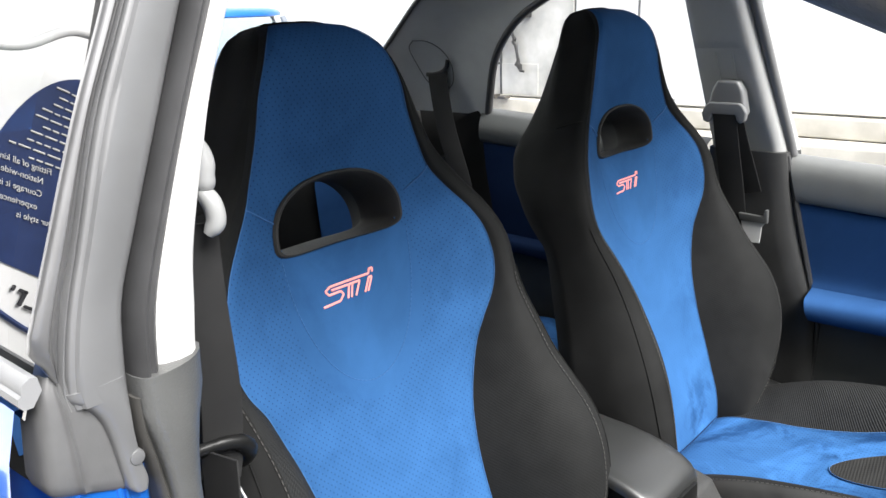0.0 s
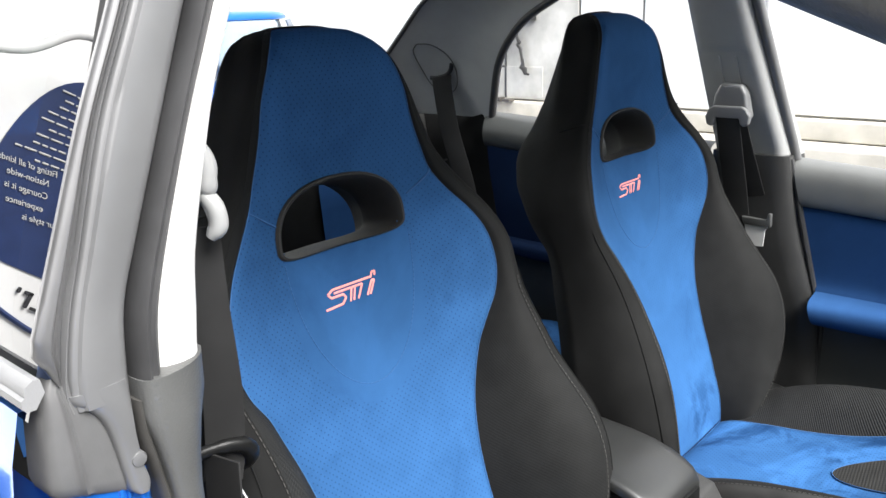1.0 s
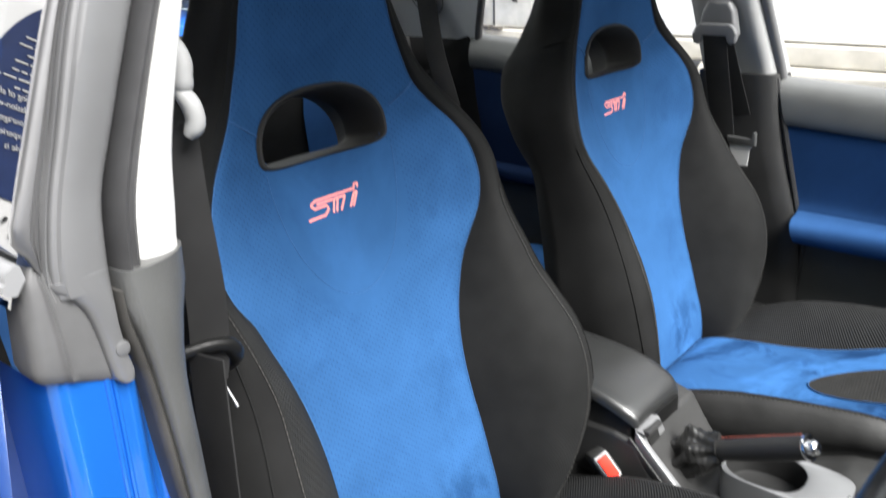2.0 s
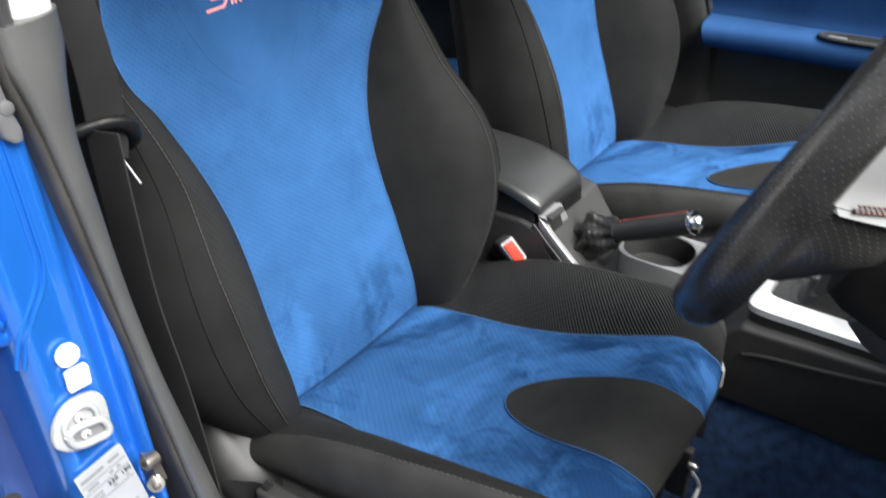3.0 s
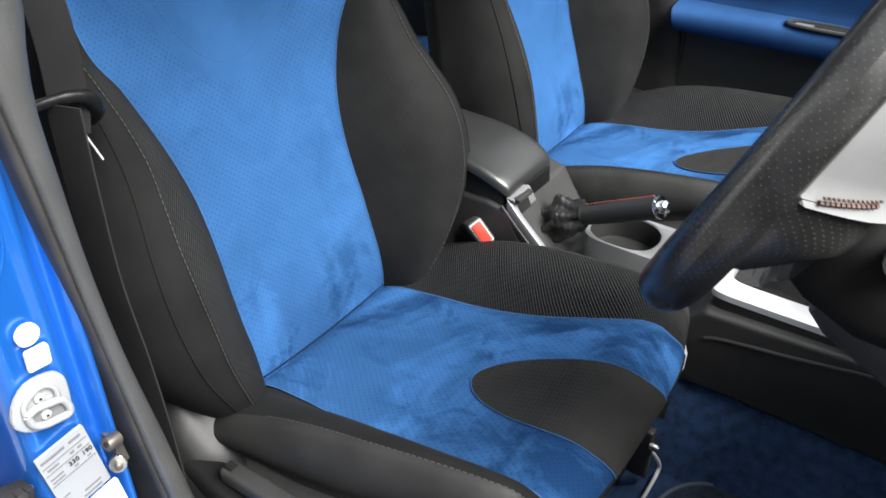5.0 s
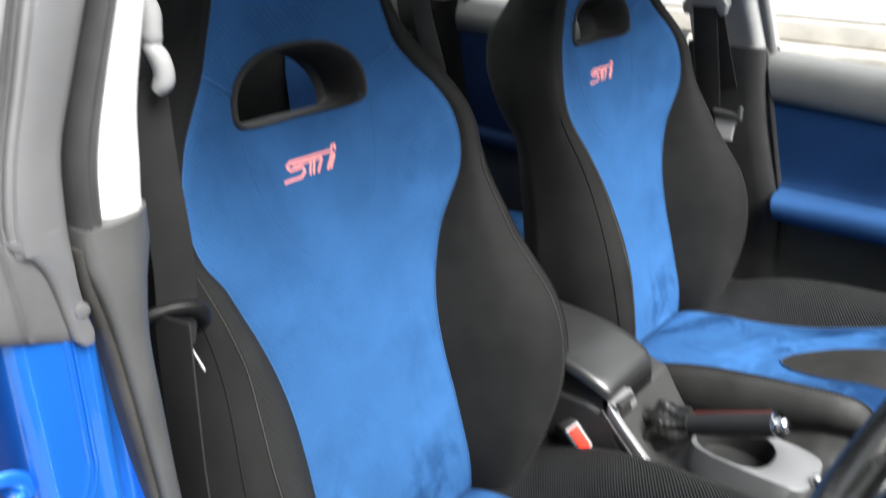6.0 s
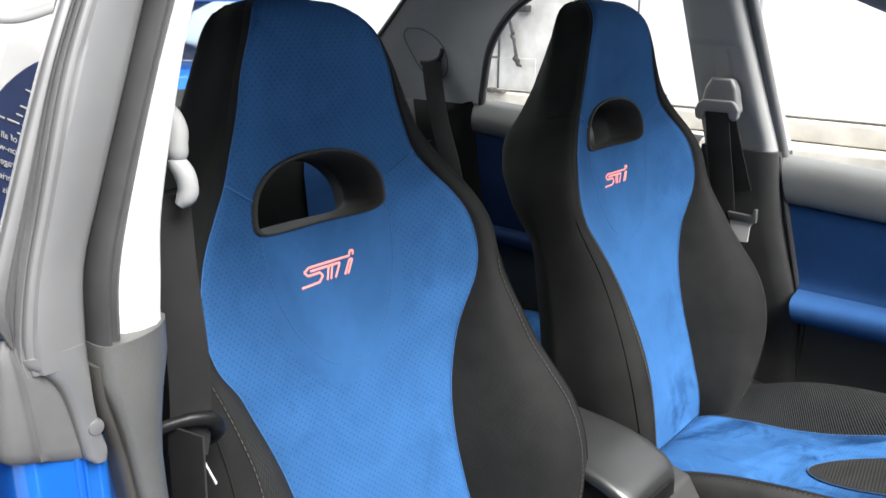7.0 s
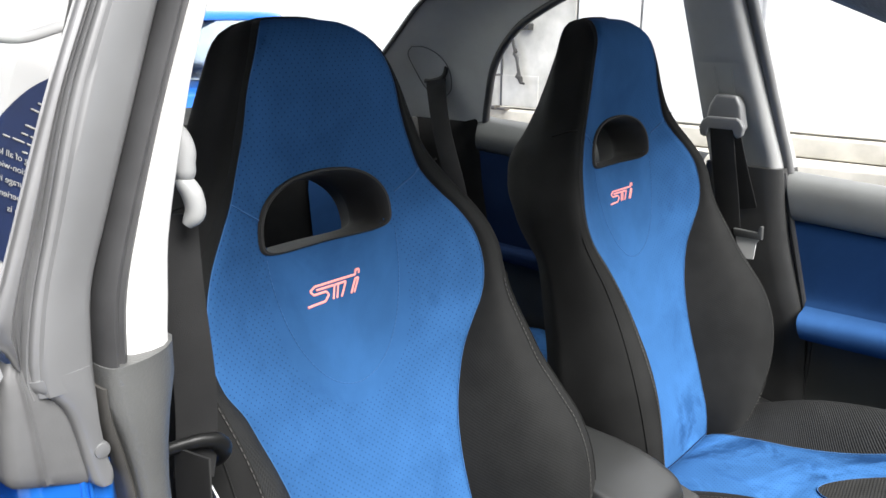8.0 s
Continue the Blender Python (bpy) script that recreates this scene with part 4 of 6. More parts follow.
bars = [(-0.010, 0.034, 0.024, 0.0022), (0.013, 0.034, 0.012, 0.0022), (0, 0.027, 0.046, 0.0005), (0.006, 0.022, 0.004, 0.0018), (0.014, 0.022, 0.004, 0.0018), (-0.014, 0.022, 0.012, 0.0016), (0, 0.017, 0.046, 0.0005), 
        (-0.015, 0.010, 0.013, 0.0012), (-0.015, 0.005, 0.013, 0.0012), (0.004, 0.005, 0.004, 0.0012), (0.018, 0.005, 0.004, 0.0012), (0, 0.001, 0.046, 0.0005), (-0.017, -0.018, 0.008, 0.001), (0.008, -0.030, 0.018, 0.0014), (-0.016, -0.036, 0.010, 0.002), (0.006, -0.036, 0.020, 0.0012)]
pressure_label = sticker("pressure_label", -0.4185, 0.664, 0.050, 0.082, M_LABEL, "silver-white printed pressure label", -7, 0.002, bars)
sticker("caution_label", -0.405, 0.588, 0.052, 0.060, M_YELLOW, "white and pale yellow caution label", -7, 0.002)
for text, x, z in (("230", -0.002, 0.0095), ("190", 0.0125, 0.0095)):
    cu = bpy.data.curves.new("lettering", "FONT")
    cu.body, cu.size, cu.extrude = text, 0.0072, 0.0004
    cu.materials.append(M_INK)
    digits = new("lettering", cu)
    digits.parent = pressure_label
    digits.matrix_basis = pose(-0.4185, -0.0652, 0.664, 0, -7, 0) @ pose(x, -0.0006, z, 90, 0, 0)
# striker with its pale plastic cover
plate = spline([(-0.4535, -0.060, 0.755), (-0.449, -0.060, 0.768), (-0.439, -0.060, 0.779), (-0.427, -0.060, 0.783), (-0.412, -0.060, 0.7805), (-0.403, -0.060, 0.775), (-0.3998, -0.060, 0.764), (-0.401, -0.060, 0.745), (-0.4040, -0.060, 0.730), (-0.410, -0.060, 0.7265), (-0.422, -0.060, 0.728), (-0.437, -0.060, 0.732), (-0.447, -0.060, 0.739), (-0.4535, -0.060, 0.748)], 2)
cover = part("striker_cover", slab(plate, (0, -0.007, 0), 0.002, 3), M_WHITEPL, car, "pale plastic striker cover")
loop = spline([(-0.4425, 0, 0.757), (-0.4400, 0, 0.745), (-0.432, 0, 0.7385), (-0.420, 0, 0.7355), (-0.4095, 0, 0.7340), (-0.4065, 0, 0.7390), (-0.4085, 0, 0.7480), (-0.4130, 0, 0.7535), (-0.422, 0, 0.7560), (-0.433, 0, 0.7590), (-0.4425, 0, 0.757)], 4)
part("striker_loop", tube([p + Vector((0, -0.0705, 0)) for p in loop], 0.0036, 12), M_WHITEPL, cover)
part("striker_rib", tube(spline([(-0.413, -0.0695, 0.7545), (-0.4125, -0.0700, 0.762), (-0.4150, -0.0695, 0.7705), (-0.423, -0.069, 0.776), (-0.434, -0.0690, 0.773), (-0.4415, -0.0685, 0.766), (-0.4430, -0.0690, 0.758)], 4), 0.0026, 10), M_WHITEPL, cover)
part("striker_recess", slab([p * 0.98 + Vector((-0.0085, -0.0672, 0.0149)) for p in loop[:-1]], (0, -0.0006, 0)), M_ANCHOR, cover)
for x, z in ((-0.4275, 0.7660), (-0.4265, 0.7460)):
    part("striker_screw", tube([(x, -0.064, z), (x, -0.0700, z), (x, -0.0712, z)], [0.0046, 0.0046, 0.0028], 12), M_GREY, cover)
    # black dot on the screw head, painted for the shade in its drive
    part("screw_recess", tube([(x, -0.0708, z), (x, -0.0716, z)], [0.0017, 0.0015], 6), M_SHROUD, cover)
# check link bracket below it
link = part("check_link", joined([tube([(-0.3880, -0.0745, 0.6770), (-0.3872, -0.0745, 0.6768), (-0.3740, -0.0715, 0.6738), (-0.3730, -0.0715, 0.6735)], [0.0060, 0.0072, 0.0072, 0.006], 18), slab([(-0.3790, -0.046, 0.672), (-0.3715, -0.046, 0.672), (-0.3680, -0.046, 0.640), (-0.3800, -0.046, 0.638)], (0, -0.026, 0), 0.0015, 2)]), M_RUSTY, car, "dull steel check link")
# black disc on the pin's end stands for its unlit bore
part("pin_hole", tube([(-0.3878, -0.0745, 0.6770), (-0.3884, -0.0746, 0.6771)], [0.0034, 0.0033], 12), M_SHROUD, link)
part("washer", tube([(-0.3800, -0.0690, 0.6425), (-0.3815, -0.0730, 0.6440), (-0.3820, -0.0738, 0.6445)], [0.0088, 0.0088, 0.0078], 18), M_STEEL, link, "zinc washer")
part("bolt", tube([(-0.3815, -0.0730, 0.6440), (-0.3850, -0.0800, 0.6475), (-0.3853, -0.0808, 0.6478)], [0.0040, 0.0038, 0.0025], 12), M_RUSTY, link)
# dark lower hinge of the rear door
low_hinge = part("rear_door_hinge", joined([box(-0.478, -0.045, 0.667, 0.050, 0.022, 0.016, 0.004, 2, pose(0, 0, 0, 0, 18, 0)), box(-0.476, -0.045, 0.632, 0.056, 0.022, 0.018, 0.004, 2, pose(0, 0, 0, 0, -12, 0)), tube([(-0.496, -0.045, 0.58), (-0.496, -0.045, 0.71)], 0.009, 12)]), M_SHROUD, car, "black lower door hinge")
for x, z in ((-0.466, 0.668), (-0.462, 0.634)):
    part("hinge_bolt", tube([(x, -0.050, z), (x, -0.060, z), (x, -0.062, z)], [0.007, 0.007, 0.004], 6), M_SHROUD, low_hinge)
# upper hinge of the rear door
upper = spline([(-0.515, -0.040, 0.918), (-0.490, -0.046, 0.930), (-0.470, -0.048, 0.934), (-0.456, -0.047, 0.926), (-0.450, -0.046, 0.910)], 5)
lower = spline([(-0.515, -0.040, 0.885), (-0.488, -0.046, 0.900), (-0.470, -0.048, 0.897), (-0.463, -0.047, 0.880), (-0.458, -0.046, 0.862), (-0.450, -0.045, 0.856)], 5)
hinge = part("rear_door_hinge", joined([tube(upper, 0.0062, 10, 0.45, up=(0, 1, 0)), tube(lower, 0.0068, 10, 0.45, up=(0, 1, 0)), tube([(-0.506, -0.040, 0.80), (-0.506, -0.040, 0.94)], 0.008, 12)]), M_PAINT, car, "blue painted door hinge")
for x, z in ((-0.460, 0.914), (-0.456, 0.876)):
    part("hinge_bolt", tube([(x, -0.030, z), (x, -0.052, z), (x, -0.0535, z)], [0.0060, 0.0060, 0.004], 6), M_PAINT, hinge)

# rear door on the near side, closed
rear = thing("rear_door", "closed blue rear door with a grey belt moulding", "car door")
skin = []
for y in np.linspace(0.0, 0.95, 12):
    skin.append([(x, y - 0.042 * min(max((z - 0.7) / 0.35, 0), 1), z) for x, z in ((-0.44, 1.096), (-0.462, 1.094), (-0.471, 1.06), (-0.480, 0.95), (-0.486, 0.80), (-0.486, 0.60), (-0.478, 0.40), (-0.40, 0.38))])
part("door_skin", sheet(skin), M_PAINT, rear)
mould = [(-0.459, 1.103), (-0.464, 1.103), (-0.467, 1.106), (-0.4668, 1.111), (-0.4645, 1.1125), (-0.4645, 1.115), (-0.463, 1.119), (-0.458, 1.122), (-0.454, 1.121), (-0.4525, 1.112)]
part("belt_moulding", loft([[(x, y, z) for x, z in mould] for y in (-0.066, -0.063, 0.3, 0.9)]), M_ANCHOR, rear, "satin grey belt moulding")
win = [[(-0.4535 + (z - 1.11) * 0.3407, y, z) for y in np.linspace(-0.052, 0.85, 8)] for z in np.linspace(1.09, 1.42, 6)]
M_DOORGLASS = glass("green_tinted_door_glass", (0.035, 0.042, 0.040), 0.1, 0.004)
M_DOORGLASS.node_tree.nodes["Fresnel"].inputs[0].default_value = 3.2
pane = part("pane", facing(sheet(win), (-3, 0, 1.2)), M_DOORGLASS, rear, "glass reflecting a sign", True, True)
pane.visible_shadow = False

# the open front door, swung out unseen ahead of the seat; added to shade the jamb
open_door = thing("front_door", "open blue front door with black inner trim", "car door", (-0.43, -1.12, 0))
part("door_skin", box(-0.045, 0.54, 0.64, 0.03, 1.06, 0.68, 0.012), M_PAINT, open_door, "bright blue painted skin")
part("trim_panel", box(0.0, 0.54, 0.66, 0.05, 1.02, 0.60, 0.02), M_PLASTIC, open_door, "black plastic trim panel")
part("blue_insert", box(0.030, 0.56, 0.80, 0.012, 0.80, 0.16, 0.005), M_SUEDE_D, open_door, "blue cloth insert")
part("armrest", box(0.050, 0.58, 0.70, 0.06, 0.52, 0.06, 0.02), M_SUEDE_D, open_door, "blue padded armrest")
part("mirror_sail", slab([(0.0, 0.04, 0.98), (0.0, 0.22, 0.98), (0.0, 0.04, 1.10)], (0.02, 0, 0), 0.004), M_PLASTIC, open_door)
open_door.matrix_world = pose(-0.43, -1.12, 0, 0, 0, 68)

# far side: rear door, pillar, front door
far_rear = thing("rear_door", "blue and black rear door with its window up", "car door")


def far_panel(name, outline, thick, material, parent, label="", base=1.06, bevel=0.006, inset=0.0):
    """A trim panel on the far side: outline of (y, z), thick towards the cabin."""
    pts = [(wall_x(z, base) - inset, y, z) for y, z in outline]
    return part(name, slab(pts, (-thick, 0, 0), bevel, 3), material, parent, label)


far_panel("door_skin", ((0.0, 0.38), (0.85, 0.38), (0.80, 0.98), (0.14, 0.95)), 0.02, M_PAINT, far_rear, "", 1.20, 0.0)
pad_rows = []
for y in np.linspace(0.165, 0.775, 14):
    lift = 0.050 * (y - 0.165)
    pad_rows.append(spline([Vector((x, y, z + lift)) for x, z in ((1.12, 1.022), (1.075, 1.034), (1.045, 1.026), (1.032, 1.000), (1.029, 0.975), (1.034, 0.956), (1.050, 0.944))], 4))
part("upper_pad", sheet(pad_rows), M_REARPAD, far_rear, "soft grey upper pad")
# rear insert and armrest painted dark for the shadow they sit in
far_panel("blue_insert", ((0.17, 0.72), (0.80, 0.74), (0.80, 0.992), (0.17, 0.962)), 0.018, M_SHADENAVY, far_rear, "dark blue cloth insert")
far_panel("lower_panel", ((0.15, 0.38), (0.70, 0.38), (0.80, 0.74), (0.17, 0.72)), 0.022, M_PLASTIC, far_rear)
far_panel("armrest", ((0.19, 0.69), (0.72, 0.71), (0.72, 0.745), (0.19, 0.735)), 0.06, M_SHADENAVY, far_rear, "", 1.06, 0.015)

# far pillar between the doors
pil = [(0.36, 0.02, -0.10), (0.68, 0.17, -0.080), (0.742, 0.17, -0.062), (0.88, 0.17, -0.020), (1.02, 0.165, 0.004)]
rings = []
for z in np.linspace(0.36, 1.02, 20):
    rearmost, front = lerp_table(pil, z)
    if z < 0.68:
        rearmost = 0.17
    x = 1.045
    rings.append([(x + 0.08, front - 0.004, z), (x + 0.006, front, z), (x - 0.004, front + 0.012, z), (x - 0.006, front + 0.04, z), (x - 0.002, rearmost - 0.02, z), (x + 0.01, rearmost, z), (x + 0.08, rearmost, z)])
part("lower_pillar_trim", loft(rings), M_PLASTIC, car, "black grained pillar trim")
rings = []
for z in sorted(list(np.linspace(1.018, 1.39, 24)) + [1.2265, 1.232]):
    t = (z - 1.02) / 0.30
    x = wall_x(z, 1.05)
    f, b = 0.010 + 0.070 * t, 0.166 + 0.036 * t
    sunk = 0.005 if z < 1.229 else 0.0
    rings.append([(x + 0.07, f - 0.012, z), (x + 0.040, f - 0.008, z), (x + 0.016, f + 0.002, z), (x + 0.004, f + 0.010, z), (x, f + 0.022, z), (x + sunk - 0.001, f + 0.034, z), (x + sunk - 0.002, f + 0.07, z), (x + sunk, b - 0.024, z), (x + 0.012, b - 0.006, z), (x + 0.07, b, z)])
# same moulding as the near trim, its darker tone standing for less light
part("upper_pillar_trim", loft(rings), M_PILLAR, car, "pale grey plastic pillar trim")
for dy in (-0.017, 0.017):
    part("height_guide", box(wall_x(1.19) - 0.006, 0.118 + dy, 1.19, 0.005, 0.004, 0.062, 0.0015, 2, pose(0, 0, 0, -6, -18, 0)), M_PILLAR, car)
seal_line = [(wall_x(z, 1.085) , 0.004 + 0.062 * (z - 1.02) / 0.30, z) for z in np.linspace(1.01, 1.40, 14)]
part("weatherstrip", tube(seal_line, 0.011, 10), M_GARNISH, car, "grey rubber weatherstrip")

# far front door
far_door = thing("front_door", "black and blue front door trim with its window down", "car door")
edge = lambda z: 0.0 - 0.265 * max(1.01 - z, 0) if z > 0.68 else -0.09


def door_strip(name, prof, material, label, y0=-0.95):
    rows = []
    prof = spline([Vector(p) for p in prof], 4)
    for k in np.linspace(0, 1, 22):
        row = []
        for x, z, slope in prof:
            e = edge(z)
            y = e + (y0 - e) * k
            row.append((x, y, z + slope * (y - e)))
        rows.append(row)
    return part(name, sheet(rows), material, far_door, label)


door_strip("upper_pad", [(1.14, 1.000, 0.05), (1.10, 1.012, 0.05), (1.072, 1.006, 0.05), (1.056, 0.985, 0.05), (1.052, 0.950, 0.05), (1.056, 0.925, 0.05), (1.068, 0.918, 0.05), (1.09, 0.917, 0.05)], M_PAD, "soft grey upper pad")
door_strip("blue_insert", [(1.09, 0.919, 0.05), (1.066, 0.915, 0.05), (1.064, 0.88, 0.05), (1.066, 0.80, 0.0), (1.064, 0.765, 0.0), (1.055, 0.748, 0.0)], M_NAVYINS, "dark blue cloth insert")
door_strip("armrest", [(1.055, 0.748, 0.0), (1.035, 0.744, -0.02), (1.010, 0.740, -0.03), (0.996, 0.730, -0.03), (0.994, 0.712, -0.02), (1.004, 0.696, 0), (1.03, 0.686, 0.0), (1.06, 0.682, 0.0)], M_SUEDE_D, "blue padded armrest")
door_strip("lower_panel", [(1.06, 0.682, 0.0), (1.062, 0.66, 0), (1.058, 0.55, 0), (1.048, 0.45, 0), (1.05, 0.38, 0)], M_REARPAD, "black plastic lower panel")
rim = [Vector((1.012 + 0.016 * math.copysign(abs(math.sin(a)) ** 0.6, math.sin(a)), -0.41 + 0.11 * math.copysign(abs(math.cos(a)) ** 0.5, math.cos(a)), 0.750 + 0.001 * math.sin(a))) for a in np.linspace(0, 2 * math.pi, 40, endpoint=False)]
part("pull_cup_rim", tube(rim + [rim[0]], 0.004, 8), M_PLASTIC, far_door, "black plastic pull cup")
part("pull_cup", box(1.010, -0.41, 0.7475, 0.022, 0.19, 0.006, 0.002), M_ANCHOR, far_door, "grey plastic cup")
# dark block laid on the cup, painting the shade of its hollow
part("pull_cavity", box(1.013, -0.425, 0.7495, 0.014, 0.150, 0.006, 0.002), M_SHROUD, far_door)
part("door_skin", slab([(1.15, -0.02, 0.38), (1.17, -0.02, 0.8), (1.15, -0.02, 0.95), (1.15, -1.0, 0.90), (1.17, -1.0, 0.8), (1.15, -1.0, 0.38)], (0.03, 0, 0)), M_PAINT, far_door)
part("door_gap_seal", tube([(1.062, edge(z) + 0.004, z) for z in np.linspace(0.40, 1.012, 24)], 0.006, 8), M_RUBBER, far_door)

# roof rail and screen pillar on the far side, rear quarter
rail = [(-0.225, 0.60, 1.415), (-0.225, 0.30, 1.432), (-0.230, 0.10, 1.438), (-0.242, -0.10, 1.432), (-0.264, -0.28, 1.402), (-0.283, -0.45, 1.340), (-0.300, -0.65, 1.255), (-0.335, -0.95, 1.10), (-0.36, -1.2, 0.98)]
for side in (0, 1):
    pts = [(2 * CX - x if side else x, y, z) for x, y, z in rail]
    part("screen_pillar", tube(spline(pts, 8), 0.026, 14, 0.8), M_DARKGREY, car, "dark grey roof rail and screen pillar")
win_edge = [(1.045, 0.765, 1.05), (1.03, 0.748, 1.10), (1.0, 0.705, 1.20), (0.975, 0.63, 1.28), (0.957, 0.54, 1.33), (0.935, 0.42, 1.375), (0.92, 0.28, 1.405)]
glass_edge = [(0.90, 1.16, 1.06), (0.895, 1.10, 1.11), (0.885, 0.985, 1.20), (0.878, 0.90, 1.275), (0.87, 0.825, 1.339), (0.86, 0.74, 1.385), (0.85, 0.66, 1.412)]
a_, b_ = spline(win_edge, 6), spline(glass_edge, 6)
quarter = []
for p, q in zip(a_, b_):
    quarter.append([p.lerp(q, t) + Vector((0.035 * math.sin(math.pi * t), 0, 0)) for t in np.linspace(0, 1, 9)])
part("rear_quarter_trim", sheet(quarter), M_QUARTER, car, "pale grey plastic quarter trim")
part("window_seal", tube([p + Vector((0.006, -0.006, 0)) for p in a_], 0.010, 10), M_RUBBER, car)
part("rear_window_seal", tube(b_, 0.006, 8), M_RUBBER, car)
mirror = [(2 * CX - p.x, p.y, p.z) for p in b_]
part("near_quarter_trim", sheet([[(2 * CX - p.x, p.y, p.z) for p in r] for r in quarter]), M_QUARTER, car)
screen = part("rear_window", facing(sheet([[Vector(m).lerp(q, t) + Vector((0, 0.06 * math.sin(math.pi * t), 0.02 * math.sin(math.pi * t))) for t in np.linspace(0, 1, 9)] for m, q in zip(mirror, b_)]), (0.35, 0, 1.1)), M_GLASS, car, "curved rear window glass", True, True)
screen.visible_shadow = False
# cover plate with the belt slot
def on_quarter(y, z, proud=0.005):
    """The point of the quarter trim over (y, z), a little proud of it."""
    close = sorted((p for r in quarter for p in r), key=lambda p: (p.y - y) ** 2 + (p.z - z) ** 2)[:40]
    w = [math.exp(-((p.y - y) ** 2 + (p.z - z) ** 2) / 0.0008) + 1e-9 for p in close]
    return Vector((sum(p.x * k for p, k in zip(close, w)) / sum(w) - proud, y, z))


corner = [(0.888, 1.242), (0.862, 1.240), (0.840, 1.222), (0.828, 1.195), (0.827, 1.165), (0.838, 1.132), (0.862, 1.114), (0.890, 1.116), (0.906, 1.140), (0.909, 1.180), (0.905, 1.222), (0.888, 1.242)]
part("belt_cover_line", tube([on_quarter(p.x, p.y) for p in spline([Vector((a, b, 0)) for a, b in corner], 8)], 0.0014, 6), M_DARKGREY, car)
part("belt_slot", tube([on_quarter(p.x, p.y, 0.001) for p in spline([Vector((a, b, 0)) for a, b in ((0.902, 1.154), (0.885, 1.154), (0.862, 1.160), (0.845, 1.172), (0.834, 1.190))], 5)], 0.0058, 8), M_PLASTIC, car)
for side in (-1, 1):
    arch = [(CX + side * 0.69, y, z) for y, z in ((0.74, 0.36), (1.16, 0.36), (1.16, 1.07), (0.78, 1.07), (0.76, 0.9), (0.70, 0.6))]
    part("quarter_panel", slab(arch, (side * 0.03, 0, 0), 0.006, 2), M_CLOTH, car, "black carpeted quarter panel")
shelf = single("parcel_shelf", box(CX, 1.30, 1.045, 1.16, 0.55, 0.03, 0.008), M_CLOTH, "black cloth parcel shelf behind the rear seat", "shelf")

part("kick_panel", box(1.024, -0.62, 0.36, 0.014, 1.10, 0.22, 0.005), M_PLASTIC, car, "black plastic kick panel")

# windscreen end: scuttle and dashboard
dash_prof = [(-0.80, 0.62), (-0.76, 0.70), (-0.745, 0.80), (-0.76, 0.90), (-0.80, 0.955), (-0.90, 0.985), (-1.10, 0.99), (-1.30, 0.97), (-1.30, 0.30), (-1.10, 0.40), (-0.95, 0.55)]
dash = thing("dashboard", "black grained dashboard across the cabin", "dashboard")
part("dash_body", loft([[(x, y - 0.03 * abs((x - CX) / 0.7) ** 3, z) for y, z in dash_prof] for x in np.linspace(-0.36, 1.06, 14)]), M_PLASTIC, dash)
part("centre_stack", box(CX, -0.80, 0.66, 0.20, 0.14, 0.30, 0.015, 3, pose(0, 0, 0, -15, 0, 0)), M_SILVER, dash, "silver centre stack")
fw = part("windscreen", facing(sheet([[(CX + h * k, y, z) for k in np.linspace(-1, 1, 7)] for y, z, h in ((-1.25, 0.97, 0.66), (-0.8, 1.20, 0.60), (-0.32, 1.415, 0.52))]), (0.35, 0, 0.9)), M_GLASS, car, "", True, True)
fw.visible_shadow = False
part("firewall", box(CX, -1.31, 0.62, 1.45, 0.03, 0.75, 0.005), M_PLASTIC, car)
part("bonnet", box(CX, -1.85, 0.90, 1.45, 1.05, 0.05, 0.02), M_PAINT, car)
part("boot_lid", box(CX, 1.72, 0.96, 1.40, 0.45, 0.05, 0.02), M_PAINT, car)
part("rear_bulkhead", box(CX, 1.15, 0.70, 1.36, 0.03, 0.68, 0.005), M_PLASTIC, car)

# rear bench
bench = thing("rear_bench", "black and blue cloth rear bench seat", "car seat")
rows = []
for t, y, z in ((0, 1.07, 1.075), (0.1, 1.02, 1.09), (0.2, 0.985, 1.06), (0.5, 0.95, 0.85), (0.8, 0.91, 0.62), (1, 0.90, 0.50)):
    rows.append([(x, y - 0.02 * math.sin(6.28 * (x + 0.33) / 0.68) ** 2, z) for x in np.linspace(-0.33, 1.035, 34)])
part("backrest", sheet(rows), M_CLOTH, bench)
rows = []
for y, z in ((0.95, 0.50), (0.80, 0.505), (0.60, 0.525), (0.46, 0.535), (0.40, 0.52), (0.38, 0.47), (0.40, 0.30)):
    rows.append([(x, y, z + 0.012 * math.cos(6.28 * (x - 0.0) / 0.70)) for x in np.linspace(-0.33, 1.035, 34)])
part("cushion", sheet(rows), M_CLOTH, bench)
for c in (0.00, 0.765):
    rows = [[(c + hw * k, y - 0.026 - 0.006 * (1 - k * k), z) for k in np.linspace(-1, 1, 13)] for y, z, hw in ((0.975, 1.00, 0.14), (0.962, 0.92, 0.16), (0.945, 0.80, 0.165), (0.925, 0.68, 0.165), (0.91, 0.58, 0.16))]
    part("back_panel", sheet(rows), M_SUEDE_D, bench, "blue cloth panel")
    rows = [[(c + hw * k, y, z + 0.026 + 0.004 * (1 - k * k)) for k in np.linspace(-1, 1, 13)] for y, z, hw in ((0.85, 0.495, 0.20), (0.70, 0.512, 0.23), (0.55, 0.525, 0.25), (0.43, 0.526, 0.25), (0.385, 0.500, 0.245), (0.372, 0.46, 0.24))]
    part("seat_panel", sheet(rows), M_SUEDE_C, bench, "blue cloth panel")


